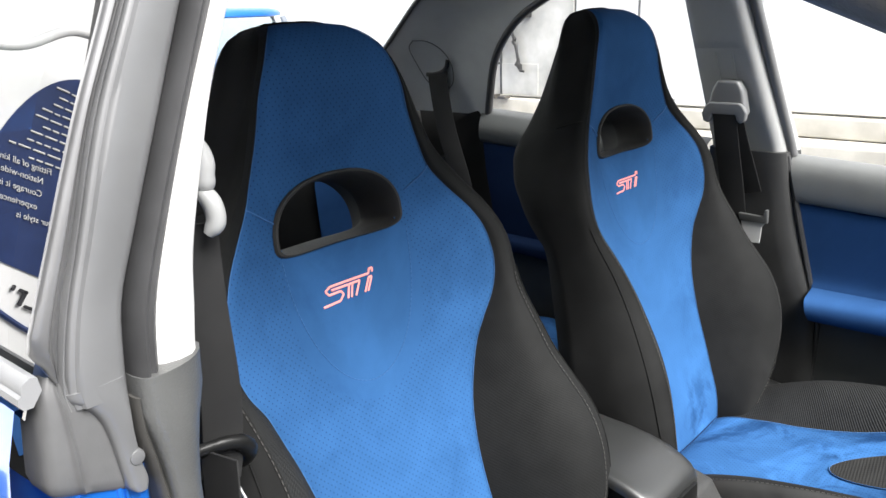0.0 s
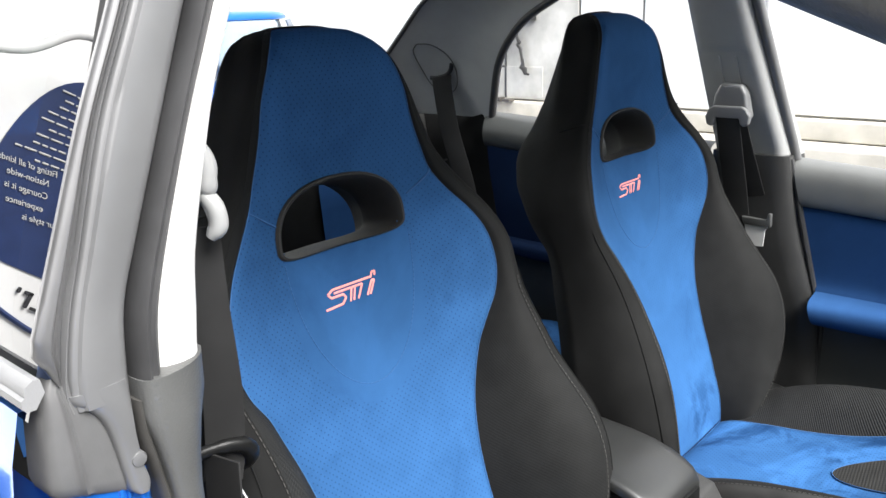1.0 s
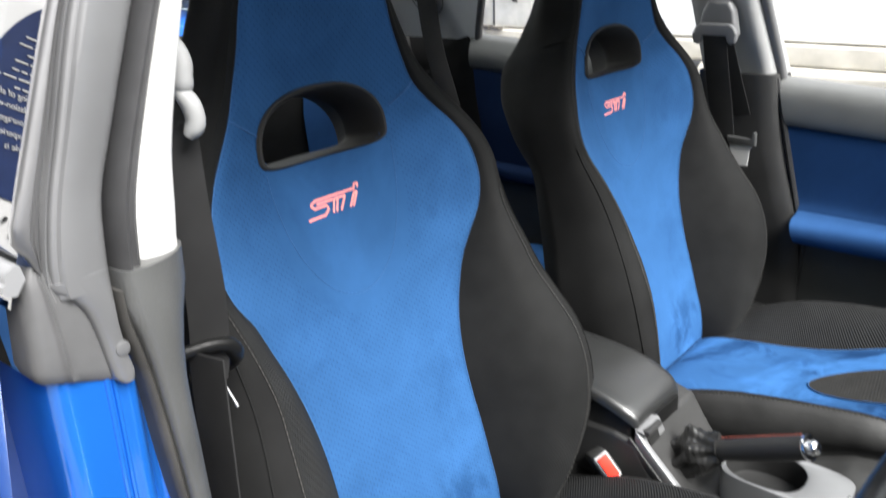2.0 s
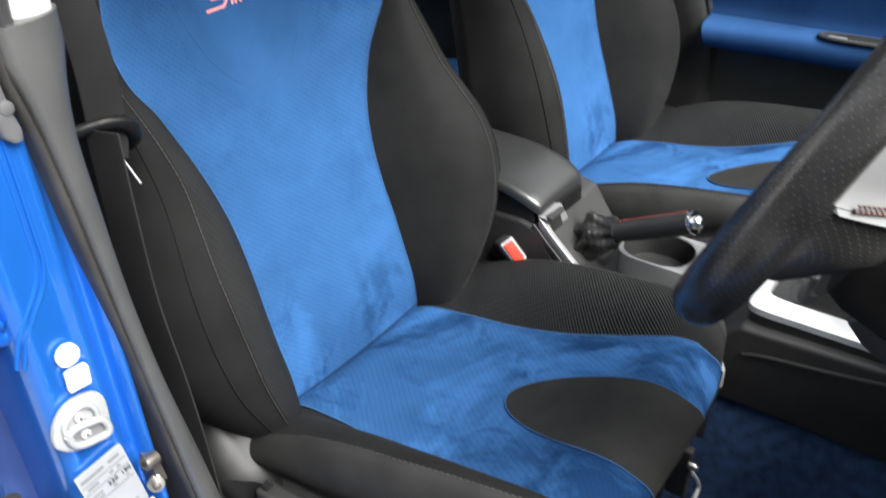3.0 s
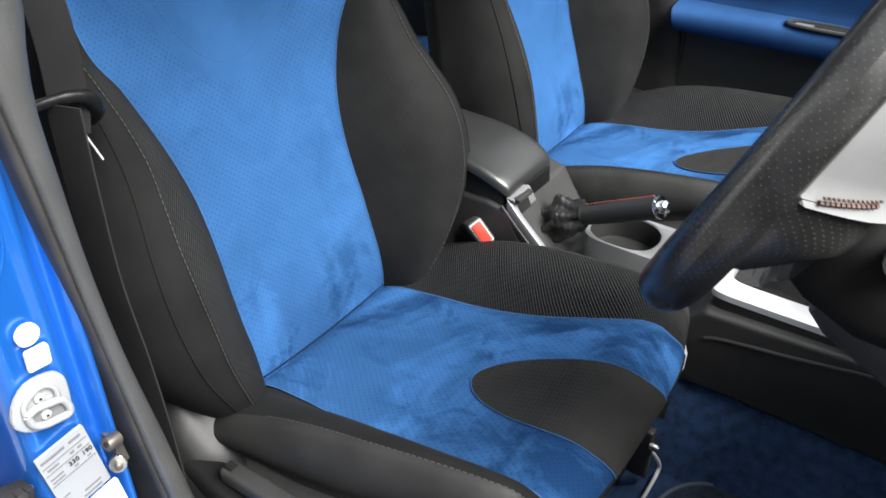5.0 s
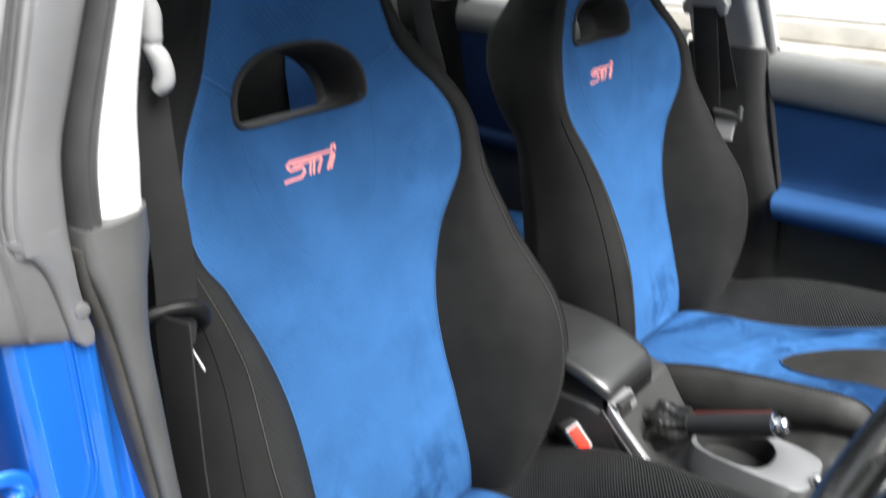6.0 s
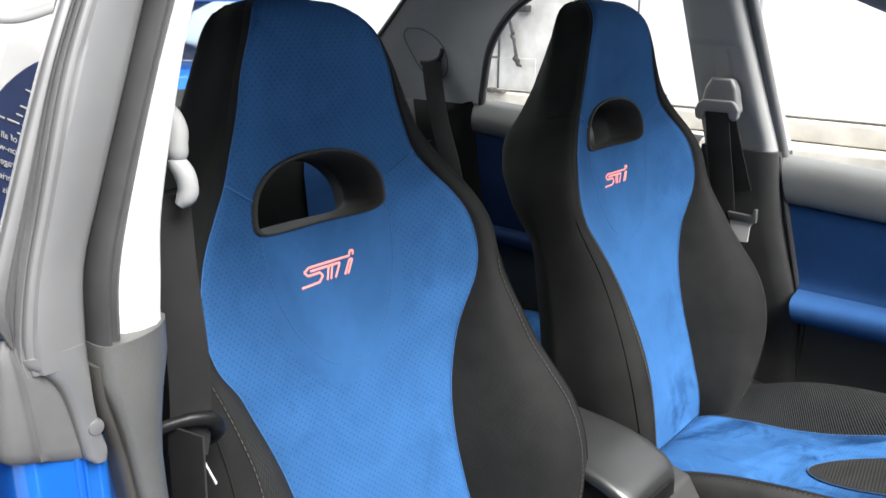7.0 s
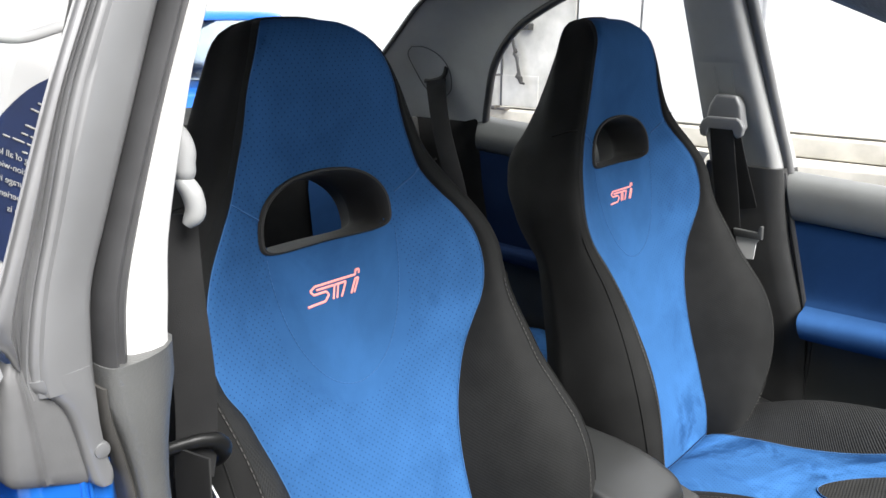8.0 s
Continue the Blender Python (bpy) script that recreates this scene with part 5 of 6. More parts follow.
def belt(name, points, width, label, across=(0, 1, 0), thick=0.0014):
    """Flat webbing along points; across is the way its width lies."""
    pts = spline(points, 8)
    a = Vector(across).normalized()
    rings, run = [], 0
    for i, p in enumerate(pts):
        d = (pts[min(i + 1, len(pts) - 1)] - pts[max(i - 1, 0)]).normalized()
        s = (a - d * a.dot(d)).normalized()
        n = d.cross(s)
        rings.append([p + s * width * x / 2 + n * thick * y for x, y in ((-1, -0.6), (-0.9, -1), (0.9, -1), (1, -0.6), (1, 0.6), (0.9, 1), (-0.9, 1), (-1, 0.6))])
    return loft(rings)


rear_belt = thing("seat_belt", "black rear seat belt coming out of the quarter trim", "seat belt")
part("webbing", belt("b", [(0.982, 0.868, 1.158), (0.972, 0.858, 1.13), (0.972, 0.836, 1.02), (0.982, 0.800, 0.89), (0.99, 0.77, 0.75)], 0.050, "", (0.35, -0.93, 0)), M_WEB, rear_belt)

# belts of the front seats
far_belt = thing("seat_belt", "black belt hanging from a grey pillar anchor", "seat belt", group="front belts")
ax, ay, az = 1.012, 0.108, 1.135
hood = [(y, z) for y, z in ((-0.038, -0.02), (-0.032, 0.012), (-0.022, 0.030), (0.020, 0.032), (0.032, 0.010), (0.036, -0.02), (0.036, -0.034), (0.026, -0.044), (-0.030, -0.044), (-0.042, -0.034))]
part("anchor_hood", slab([(ax, ay + y, az + z) for y, z in hood], (-0.030, 0, 0), 0.008, 3), M_ANCHOR, far_belt, "grey plastic anchor")
lobes = [(0.030, -0.012), (0.040, -0.020), (0.046, -0.034), (0.042, -0.050), (0.032, -0.054), (0.026, -0.046), (0.024, -0.036), (-0.024, -0.036), (-0.027, -0.046), (-0.034, -0.052), (-0.044, -0.046), (-0.046, -0.030), (-0.038, -0.018), (-0.030, -0.012)]
part("anchor_ring", slab([(ax - 0.024, ay + y, az + z) for y, z in lobes], (-0.014, 0, 0), 0.004, 3), M_ANCHOR, far_belt, "grey plastic belt loop")
part("webbing", belt("b", [(ax - 0.036, ay, az - 0.026), (ax - 0.030, ay - 0.010, az - 0.10), (ax - 0.022, ay - 0.028, az - 0.22), (ax - 0.016, ay - 0.05, az - 0.42), (ax - 0.01, ay - 0.07, az - 0.66)], 0.048, ""), M_WEB, far_belt)
part("webbing", belt("b", [(ax - 0.014, ay - 0.004, az - 0.03), (ax + 0.0, ay - 0.02, az - 0.10), (ax + 0.022, ay - 0.045, az - 0.20)], 0.046, ""), M_WEB, far_belt)
tz = 0.893
tongue_plate = part("tongue", slab([(0.992, y, z) for y, z in ((0.066, tz + 0.010), (0.016, tz + 0.008), (0.013, tz + 0.022), (0.007, tz + 0.022), (0.006, tz - 0.006), (0.062, tz - 0.006))], (-0.012, 0, 0), 0.003, 2), M_DARKGREY, far_belt, "grey plastic grip")
part("tongue_blade", slab([(0.988, y, z) for y, z in ((0.060, tz - 0.006), (0.012, tz - 0.006), (0.018, tz - 0.016), (0.020, tz - 0.048), (0.044, tz - 0.050), (0.058, tz - 0.016))], (-0.003, 0, 0)), M_LIGHT, tongue_plate, "bright steel blade", False)

near_belt = thing("seat_belt", "black belt hanging from a pale pillar anchor", "seat belt", group="front belts")
part("anchor_hood", tube(spline([(-0.288, 0.0, 1.235), (-0.284, -0.002, 1.220), (-0.285, -0.002, 1.205), (-0.284, 0, 1.195)], 4), [0.8 * r for r in [0.006, 0.008, 0.009, 0.0095, 0.010, 0.0105, 0.0105, 0.010, 0.0105, 0.0105, 0.010, 0.009, 0.007]], 14), M_PILLAR, near_belt, "pale grey plastic anchor")
part("anchor_ring", tube(spline([(-0.288, 0.0, 1.197), (-0.282, -0.004, 1.185), (-0.280, -0.004, 1.170), (-0.286, 0, 1.160)], 4), [0.8 * r for r in [0.006, 0.0080, 0.0092, 0.0096, 0.0100, 0.0100, 0.0100, 0.0100, 0.0100, 0.0096, 0.0088, 0.007, 0.005]], 14), M_PILLAR, near_belt, "pale grey plastic ring")
part("webbing", belt("b", [(-0.284, 0.02, 1.165), (-0.283, 0.02, 1.10), (-0.279, 0.02, 1.02), (-0.279, 0.026, 0.96), (-0.282, 0.03, 0.93)], 0.034, "", (1, -0.6, 0)), M_WEB, near_belt)
part("webbing", belt("b", [(-0.296, 0.006, 0.968), (-0.304, -0.004, 0.90), (-0.307, -0.008, 0.80), (-0.307, -0.022, 0.70), (-0.307, -0.030, 0.58), (-0.307, -0.03, 0.42)], 0.052, "", (0, 1, 0)), M_WEB, near_belt)
part("belt_guide", tube(spline([(-0.330, 0.034, 0.962), (-0.306, 0.026, 0.967), (-0.286, 0.018, 0.969), (-0.270, 0.014, 0.966), (-0.261, 0.016, 0.957), (-0.256, 0.022, 0.946), (-0.256, 0.030, 0.937), (-0.258, 0.036, 0.932)], 4), [0.004] * 4 + [0.0046] * 4 + [0.0052] * 4 + [0.0060] * 4 + [0.0066] * 4 + [0.0066] * 4 + [0.006] * 4 + [0.004], 12, 1.25, up=(0, 0, 1)), M_SOFT, near_belt, "black plastic belt guide")
part("tongue", slab([(-0.2832, 0.006, 0.936), (-0.2820, 0.006, 0.937), (-0.2702, 0.006, 0.906), (-0.2720, 0.006, 0.905)], (0, 0.003, 0)), M_GREY, near_belt, "bright steel tongue", False)

# buckles
for c, y, g in ((0.231, -0.100, "driver"), (0.475, -0.075, "passenger")):
    b = thing("belt_buckle", "black buckle with a red release button", "buckle", group="belt buckles")
    long_axis = Vector((0.10, -0.62, -0.75)).normalized()
    out = Vector((-0.62, -0.62, 0.50))
    out = (out - long_axis * out.dot(long_axis)).normalized()
    wide = long_axis.cross(out)
    m = Matrix(((wide.x, long_axis.x, out.x, c - 0.006), (wide.y, long_axis.y, out.y, y - 0.004), (wide.z, long_axis.z, out.z, 0.606), (0, 0, 0, 1)))
    stalk = part("stalk", box(0, 0.012, -0.045, 0.020, 0.018, 0.03, 0.005, 2, None), M_PLASTIC, b)
    body = part("body", box(0, 0, -0.018, 0.026, 0.042, 0.05, 0.006, 3), M_DARKGREY, b)
    part("bezel", box(0, 0, 0.0055, 0.0205, 0.0385, 0.004, 0.0015, 2), M_GREY, b, "worn grey bezel")
    button = part("button", box(0, 0, 0.008, 0.016, 0.034, 0.006, 0.002, 2), M_RED, b, "red release button")
    b.matrix_world = m

# ---- centre console ----
console = thing("centre_console", "black console with silver trim and a padded armrest lid", "console")
side_prof = [(0.16, 0.30), (0.16, 0.64), (-0.10, 0.648), (-0.135, 0.640), (-0.16, 0.600), (-0.20, 0.548), (-0.40, 0.548), (-0.44, 0.594), (-0.68, 0.602), (-0.78, 0.63), (-0.80, 0.462), (-0.44, 0.468), (-0.40, 0.455), (-0.36, 0.30)]
part("console_body", slab([(0.247, y, z) for y, z in side_prof], (0.185, 0, 0), 0.008, 4), M_PLASTIC, console)
lid = []
for y, z, h in ((0.165, 0.655, 0.060), (0.160, 0.690, 0.064), (0.12, 0.708, 0.066), (0.04, 0.712, 0.0665), (-0.02, 0.710, 0.0665), (-0.055, 0.706, 0.0665), (-0.085, 0.699, 0.066), (-0.108, 0.690, 0.065), (-0.120, 0.684, 0.063), (-0.128, 0.677, 0.0595), (-0.132, 0.670, 0.057), (-0.132, 0.662, 0.056)):
    # a crowned top that rolls over into short sides
    lid.append([(0.3195 + 1.09 * h * k, y, z - d) for k, d in ((-1.0, 0.016), (-0.995, 0.011), (-0.975, 0.006), (-0.94, 0.003), (-0.88, 0.0012), (-0.7, 0.0002), (-0.35, -0.0012), (0, -0.0016), (0.35, -0.0012), (0.7, 0.0002), (0.88, 0.0012), (0.94, 0.003), (0.975, 0.006), (0.995, 0.011), (1.0, 0.016))])
part("armrest_lid", sheet(lid), M_LID, console, "padded black vinyl armrest lid")
part("lid_base", box(0.3195, 0.020, 0.660, 0.128, 0.284, 0.044, 0.006, 3), M_SHROUD, console)
part("front_panel", slab([(0.296, -0.127, 0.664), (0.372, -0.127, 0.662), (0.377, -0.127, 0.615), (0.334, -0.127, 0.606), (0.296, -0.127, 0.606)], (0, -0.010, 0), 0.002, 2), M_SOFT, console, "black box front")
part("catch_plate", slab([(0.252, -0.129, 0.660), (0.300, -0.129, 0.664), (0.338, -0.129, 0.608), (0.290, -0.129, 0.600)], (0, -0.013, 0), 0.002, 2), M_ANCHOR, console, "satin silver catch plate")
part("lid_catch", box(0.276, -0.144, 0.658, 0.040, 0.012, 0.007, 0.003, 2, pose(0, 0, 0, 0, 0, 0)), M_PLASTIC, console, "black catch")
# black slab on the plate's face, its colour giving the recess its shade
part("catch_recess", slab([(0.264, -0.139, 0.648), (0.294, -0.139, 0.650), (0.312, -0.139, 0.615), (0.288, -0.139, 0.608)], (0, -0.0045, 0), 0.001, 1), M_SHROUD, console)
strip = [(CX - 0.088, y, z) for y, z in ((-0.131, 0.660), (-0.155, 0.634), (-0.205, 0.588), (-0.235, 0.583), (-0.30, 0.584), (-0.30, 0.572), (-0.20, 0.573), (-0.145, 0.620), (-0.130, 0.644))]
part("brake_surround", slab(strip, (-0.011, 0, 0), 0.003, 2), M_TRAY, console, "satin silver trim beside the handbrake")
for sx in (-1, 1):
    if sx < 0:
        strip = [(CX - 0.0985, y, z) for y, z in ((-0.125, 0.648), (-0.150, 0.622), (-0.195, 0.580), (-0.24, 0.576), (-0.24, 0.570), (-0.19, 0.571), (-0.144, 0.612), (-0.120, 0.640))]
        part("side_trim", slab(strip, (-0.004, 0, 0), 0.0015, 2), M_PLASTIC, console, "black trim edge")
    line = spline([(CX + sx * 0.0930 - 0.0105, y, z) for y, z in ((-0.448, 0.553), (-0.475, 0.561), (-0.56, 0.573), (-0.663, 0.590), (-0.78, 0.605))], 6)
    part("side_crease", tube(line, 0.003, 8), M_PLASTIC, console)


def ring_plate(outer, inner, z, thick):
    """A flat plate with an opening, both outlines of the same count."""
    top_o = [Vector((x, y, z)) for x, y in outer]
    top_i = [Vector((x, y, z)) for x, y in inner]
    d = Vector((0, 0, -thick))
    return loft([[p + d for p in top_o], [p + Vector((0, 0, -0.002)) for p in top_o], [p.lerp(q, 0.08) for p, q in zip(top_o, top_i)], [p.lerp(q, 0.92) for p, q in zip(top_o, top_i)], [p + Vector((0, 0, -0.003)) for p in top_i], [p + d for p in top_i]], False)


def squircle(cx, cy, rx, ry, e=0.5, n=40, turn=0.0):
    out = []
    for i in range(n):
        a = 2 * math.pi * i / n
        out.append((cx + rx * math.copysign(abs(math.cos(a)) ** e, math.cos(a)), cy + ry * math.copysign(abs(math.sin(a)) ** e, math.sin(a))))
    return out


part("cup_tray", ring_plate(squircle(CX + 0.024, -0.300, 0.050, 0.082, 0.4), squircle(CX + 0.024, -0.272, 0.045, 0.053, 0.85), 0.592, 0.045), M_TRAY, console, "silver cup holder surround")
cup = squircle(CX + 0.024, -0.272, 0.045, 0.053, 0.85)
part("cup_well", loft([[(x, y, 0.590) for x, y in cup]] + [[(CX + 0.024 + (x - CX - 0.024) * k, -0.272 + (y + 0.272) * k, z) for x, y in cup] for k, z in ((0.985, 0.588), (0.97, 0.570), (0.95, 0.553), (0.90, 0.5515), (0.5, 0.551), (0.02, 0.551))], False), M_SHROUD, console)
for dx, dy in ((0.0, -0.385), (0.02, -0.400), (-0.012, -0.402)):
    part("tray_switch", box(CX + dx + 0.01, dy, 0.596, 0.014, 0.010, 0.012, 0.003), M_CHROME, console)
# gear lever surround and gaiter
part("gear_surround", ring_plate(squircle(CX - 0.014, -0.566, 0.074, 0.130, 0.18), squircle(CX - 0.006, -0.552, 0.045, 0.100, 0.3), 0.621, 0.011), M_SILVER, console, "silver gear lever surround")
part("surround_base", ring_plate(squircle(CX - 0.014, -0.566, 0.0725, 0.1285, 0.18), squircle(CX - 0.006, -0.552, 0.047, 0.102, 0.3), 0.611, 0.015), M_LID, console, "glossy black plinth")
g0 = squircle(CX - 0.006, -0.552, 0.045, 0.100, 0.3)
rings = []
for k, z in ((1.0, 0.610), (0.96, 0.604), (0.86, 0.604), (0.76, 0.613), (0.66, 0.612), (0.56, 0.628), (0.46, 0.630), (0.38, 0.655), (0.30, 0.662), (0.24, 0.71), (0.2, 0.73)):
    rings.append([(CX + (x - CX) * k, -0.542 + (y + 0.542) * k, z + 0.012 * math.sin(7 * math.atan2(y + 0.542, x - CX) + 5 * k) * (1 - k) * k * 2) for x, y in g0])
part("gear_gaiter", loft(rings), M_LEATHER2, console, "creased black leather gaiter")
part("gear_knob", tube([(CX, -0.542, 0.72), (CX, -0.542, 0.745), (CX, -0.542, 0.765), (CX, -0.542, 0.785), (CX, -0.542, 0.80), (CX, -0.542, 0.806)], [0.012, 0.018, 0.024, 0.025, 0.019, 0.006], 18), M_LEATHER, console)

# handbrake
brake = thing("handbrake", "black leather handbrake with red stitching and a chrome button", "handbrake")
hb0, hb1 = Vector((0.335, -0.188, 0.606)), Vector((0.318, -0.338, 0.684))
boot = []
for i in range(41):
    t = -0.42 + 0.64 * i / 40
    r = float(np.interp(t, (-0.42, -0.25, -0.12, 0.0, 0.08, 0.15, 0.22), (0.032, 0.035, 0.031, 0.030, 0.026, 0.022, 0.018))) * (1 + 0.03 * math.sin(i * 2.1))
    c = hb0.lerp(hb1, t) + Vector((0, 0, -0.02 * min(max((-t - 0.05) / 0.2, 0), 1)))
    fold = [1 + 0.13 * math.sin(5 * a + 9 * t) + 0.09 * math.sin(8 * a - 17 * t + 1.0) + 0.10 * math.sin(26 * t + 2.2 * math.sin(a)) for a in np.linspace(0, 2 * math.pi, 64, endpoint=False)]
    boot.append([c + Vector((r * math.cos(a) * f, 0.3 * r * math.sin(a) * f, r * math.sin(a) * f)) for a, f in zip(np.linspace(0, 2 * math.pi, 64, endpoint=False), fold)])
part("boot", loft(boot), M_LEATHER2, brake, "creased black leather boot")
part("grip", tube([hb0.lerp(hb1, t) for t in (0.08, 0.2, 0.45, 0.7, 0.9, 0.97, 0.985)], [0.012, 0.0140, 0.0155, 0.0165, 0.0168, 0.0164, 0.012], 18), M_GRIP, brake)
part("stitching", stitches([hb0.lerp(hb1, t) + Vector((0.003, 0.006, 0.0160)) for t in np.linspace(0.25, 0.95, 30)], 0.0011, 0.004, 0.002), M_REDTHREAD, brake, "red stitching")
part("collar", tube([hb0.lerp(hb1, t) for t in (0.965, 0.975, 1.0, 1.005)], [0.0155, 0.0168, 0.0168, 0.0135], 20), M_CHROME, brake, "chrome collar")
part("button", tube([hb0.lerp(hb1, t) for t in (0.99, 1.05, 1.065)], [0.009, 0.009, 0.006], 16), M_CHROME, brake, "chrome button")

# ---- steering wheel ----
wheel = thing("steering_wheel", "worn black leather steering wheel with red stitching", "steering wheel")
WC = Vector((0.0, -0.547, 0.967))
WU, WN = Vector((0, -0.4226, 0.9063)), Vector((0, 0.9063, 0.4226))


def wheel_point(p, q, d):
    return WC + Vector((p, 0, 0)) + WU * q + WN * d


rings = []
R = 0.180
for i in range(160):
    a = 2 * math.pi * i / 160
    c = (0.016 + R * math.cos(a), 0.014 + R * math.sin(a))
    rr = 0.0180 + 0.0025 * max(0, math.cos(2 * (a - 0.4))) ** 2
    rings.append([wheel_point(c[0] + rr * math.cos(b) * math.cos(a), c[1] + rr * math.cos(b) * math.sin(a), 0.013 + 1.15 * rr * math.sin(b)) for b in np.linspace(0, 2 * math.pi, 19)])
part("rim", sheet(rings + [rings[0]], [[(0.0068 * j, 0.00707 * i) for j in range(19)] for i in range(161)]), M_RIM, wheel, "worn perforated black leather rim")
lace = []
for k in range(26):
    a = radians(78 + 2.4 * k)
    rr = 0.0180 + 0.0025 * max(0, math.cos(2 * (a - 0.4))) ** 2 + 0.0004
    lace.append(tube([wheel_point(0.016 + (R + rr * math.cos(t)) * math.cos(a + 0.02 * i), 0.014 + (R + rr * math.cos(t)) * math.sin(a + 0.02 * i), 0.013 + 1.15 * rr * math.sin(t)) for i, t in enumerate((1.9, 2.1, 2.3, 2.5))], 0.0010, 5))
part("rim_lacing", joined(lace), M_LACE, wheel, "faded red lacing")


def spoke_depth(t, q):
    """How far a spoke lies behind the rim: t from rim to hub, q up; its lower lip curls back."""
    lip = 1 - min(1, (q - 0.0445) / 0.018)
    return 0.012 - 0.057 * math.sin(min(1, t * 2.1) * math.pi / 2) - 0.014 * lip ** 2


for ca in (1.0, -1.0):
    rings = []
    for q in (0.0445, 0.0455, 0.049, 0.055, 0.065, 0.08, 0.10, 0.12, 0.14, 0.158):
        half = math.sqrt(R ** 2 - (q - 0.014) ** 2)
        line = [(half + 0.004 + (0.024 - half) * t, spoke_depth(t, q)) for t in (0, 0.04, 0.09, 0.15, 0.22, 0.30, 0.40, 0.55, 0.75, 1.0)]
        rings.append([wheel_point(0.016 + ca * p, q, d) for p, d in line] + [wheel_point(0.016 + ca * p, q, d - 0.012) for p, d in line[::-1]])
    part("spoke", loft(rings), M_HUB, wheel, "satin grey spoke")
    # leather thumb rest below the stitching
    rest = []
    for q, inner in ((0.0480, 0.062), (0.046, 0.064), (0.041, 0.064), (0.034, 0.061), (0.026, 0.054), (0.014, 0.042), (0.002, 0.030), (-0.012, 0.018), (-0.024, 0.008)):
        half = math.sqrt(R ** 2 - (q - 0.014) ** 2)
        edge_line = [(half + 0.006 - (inner + 0.006) * k, 0.010 - (0.052 + 0.1 * (0.047 - q)) * math.sin(k * math.pi / 2) * min(1, inner / 0.045)) for k in np.linspace(0, 1, 9)]
        rest.append([wheel_point(0.016 + ca * p, q, d) for p, d in edge_line] + [wheel_point(0.016 + ca * p, q, d - 0.0175) for p, d in edge_line[::-1]])
    part("thumb_rest", loft(rest), M_RIM, wheel, "black leather thumb rest")
    run = []
    for t in np.linspace(0.05, 0.28, 17):
        q = 0.0480 + 0.02 * t
        half = math.sqrt(R ** 2 - (q - 0.014) ** 2)
        run.append(wheel_point(0.016 + ca * (half + 0.0055 + (0.024 - half) * t), q, spoke_depth(t, q) - 0.0138))
    part("spoke_stitching", stitches(run, 0.0019, 0.0026, 0.0014), M_LACE, wheel, "faded dark red stitching")
    part("spoke_stitching", stitches([p + WU * 0.0045 for p in run], 0.0011, 0.0022, 0.0015), M_LACE, wheel, "faded dark red stitching")
hub = []
for k, d in ((0.02, 0.004), (0.35, 0.002), (0.62, -0.004), (0.82, -0.012), (0.94, -0.024), (1.0, -0.042), (0.98, -0.065), (0.88, -0.085), (0.7, -0.095)):
    hub.append([wheel_point(x * k, 0.075 + y * k, d - 0.010) for x, y in squircle(0.006, 0, 0.082, 0.060, 0.7, 48)])
part("hub", loft(hub), M_HUB, wheel, "dark grey airbag cover")
back = []
for k, d in ((0.7, -0.034), (0.95, -0.040), (1.0, -0.055), (1.0, -0.10), (0.9, -0.13)):
    back.append([wheel_point(0.006 + x * k, -0.016 + y * k, d - 0.012) for x, y in squircle(0, 0, 0.112, 0.052, 0.6, 40)])
part("hub_back", loft(back), M_CLOTH, wheel, "black lower hub cover")

for a, b in (((-0.1056, -0.6470, 0.9122), (-0.1018, -0.6552, 0.9052)), ((-0.1030, -0.6530, 0.9072), (-0.1012, -0.6535, 0.8970))):
    part("print_bar", tube([a, b], 0.0011, 8), M_DARKGREY, wheel, "pale printed mark")

column = thing("steering_column", "black plastic column shroud with a stalk", "steering column")
col = []
for d, s in ((-0.09, 0.9), (-0.11, 1.0), (-0.20, 1.05), (-0.32, 1.1)):
    col.append([wheel_point(x * s, y * s - 0.040, d) for x, y in squircle(0, 0.0, 0.060, 0.074, 0.75)])
part("shroud", loft(col), M_PLASTIC, column)
st = [Vector((-0.02, -0.66, 0.935)), Vector((-0.06, -0.652, 0.944)), Vector((-0.093, -0.645, 0.951))]
part("stalk", tube(st, [0.010, 0.008, 0.008], 12), M_PLASTIC, column)
part("stalk_knob", tube([st[2] + Vector((-x, 0.15 * x, 0.12 * x)) for x in (0.0, 0.003, 0.018, 0.026, 0.028)], [0.010, 0.0145, 0.0155, 0.013, 0.005], 18), M_DARKGREY, column, "black ribbed knob")

# floor mat
MX, MY = 0.012, -0.728
mat_out = squircle(MX, MY, 0.222, 0.275, 0.42, 56)
floor_mat = thing("floor_mat", "dark grey carpet mat with a bound edge", "floor mat")
part("mat_surface", loft([[(x, y, 0.322) for x, y in mat_out], [(x, y, 0.331) for x, y in mat_out], [(MX + (x - MX) * 0.97, MY + (y - MY) * 0.975, 0.333) for x, y in mat_out]]), M_MAT, floor_mat)
part("binding", tube([(x, y, 0.3305) for x, y in mat_out + mat_out[:1]], 0.0034, 8), M_BIND, floor_mat, "grey bound edge")

# ---- outside ----
WX = 3.2
wall = thing("building_wall", "white panelled building wall with a sandy concrete base", "wall", kind="structure")
for y0, y1, m in ((-6.0, 0.84, M_WALL), (0.86, 1.47, M_WALL3), (1.485, 1.838, M_WALL3), (1.852, 2.6, M_WALL2), (2.61, 7.0, M_WALL)):
    part("panel", box(WX + 0.05, (y0 + y1) / 2, 2.32, 0.10, y1 - y0, 3.0, 0.004), m, wall, "", False)
part("plinth", box(WX - 0.02, 0.5, 0.40, 0.30, 13.0, 0.62, 0.02), M_BASE, wall, "sandy concrete plinth")
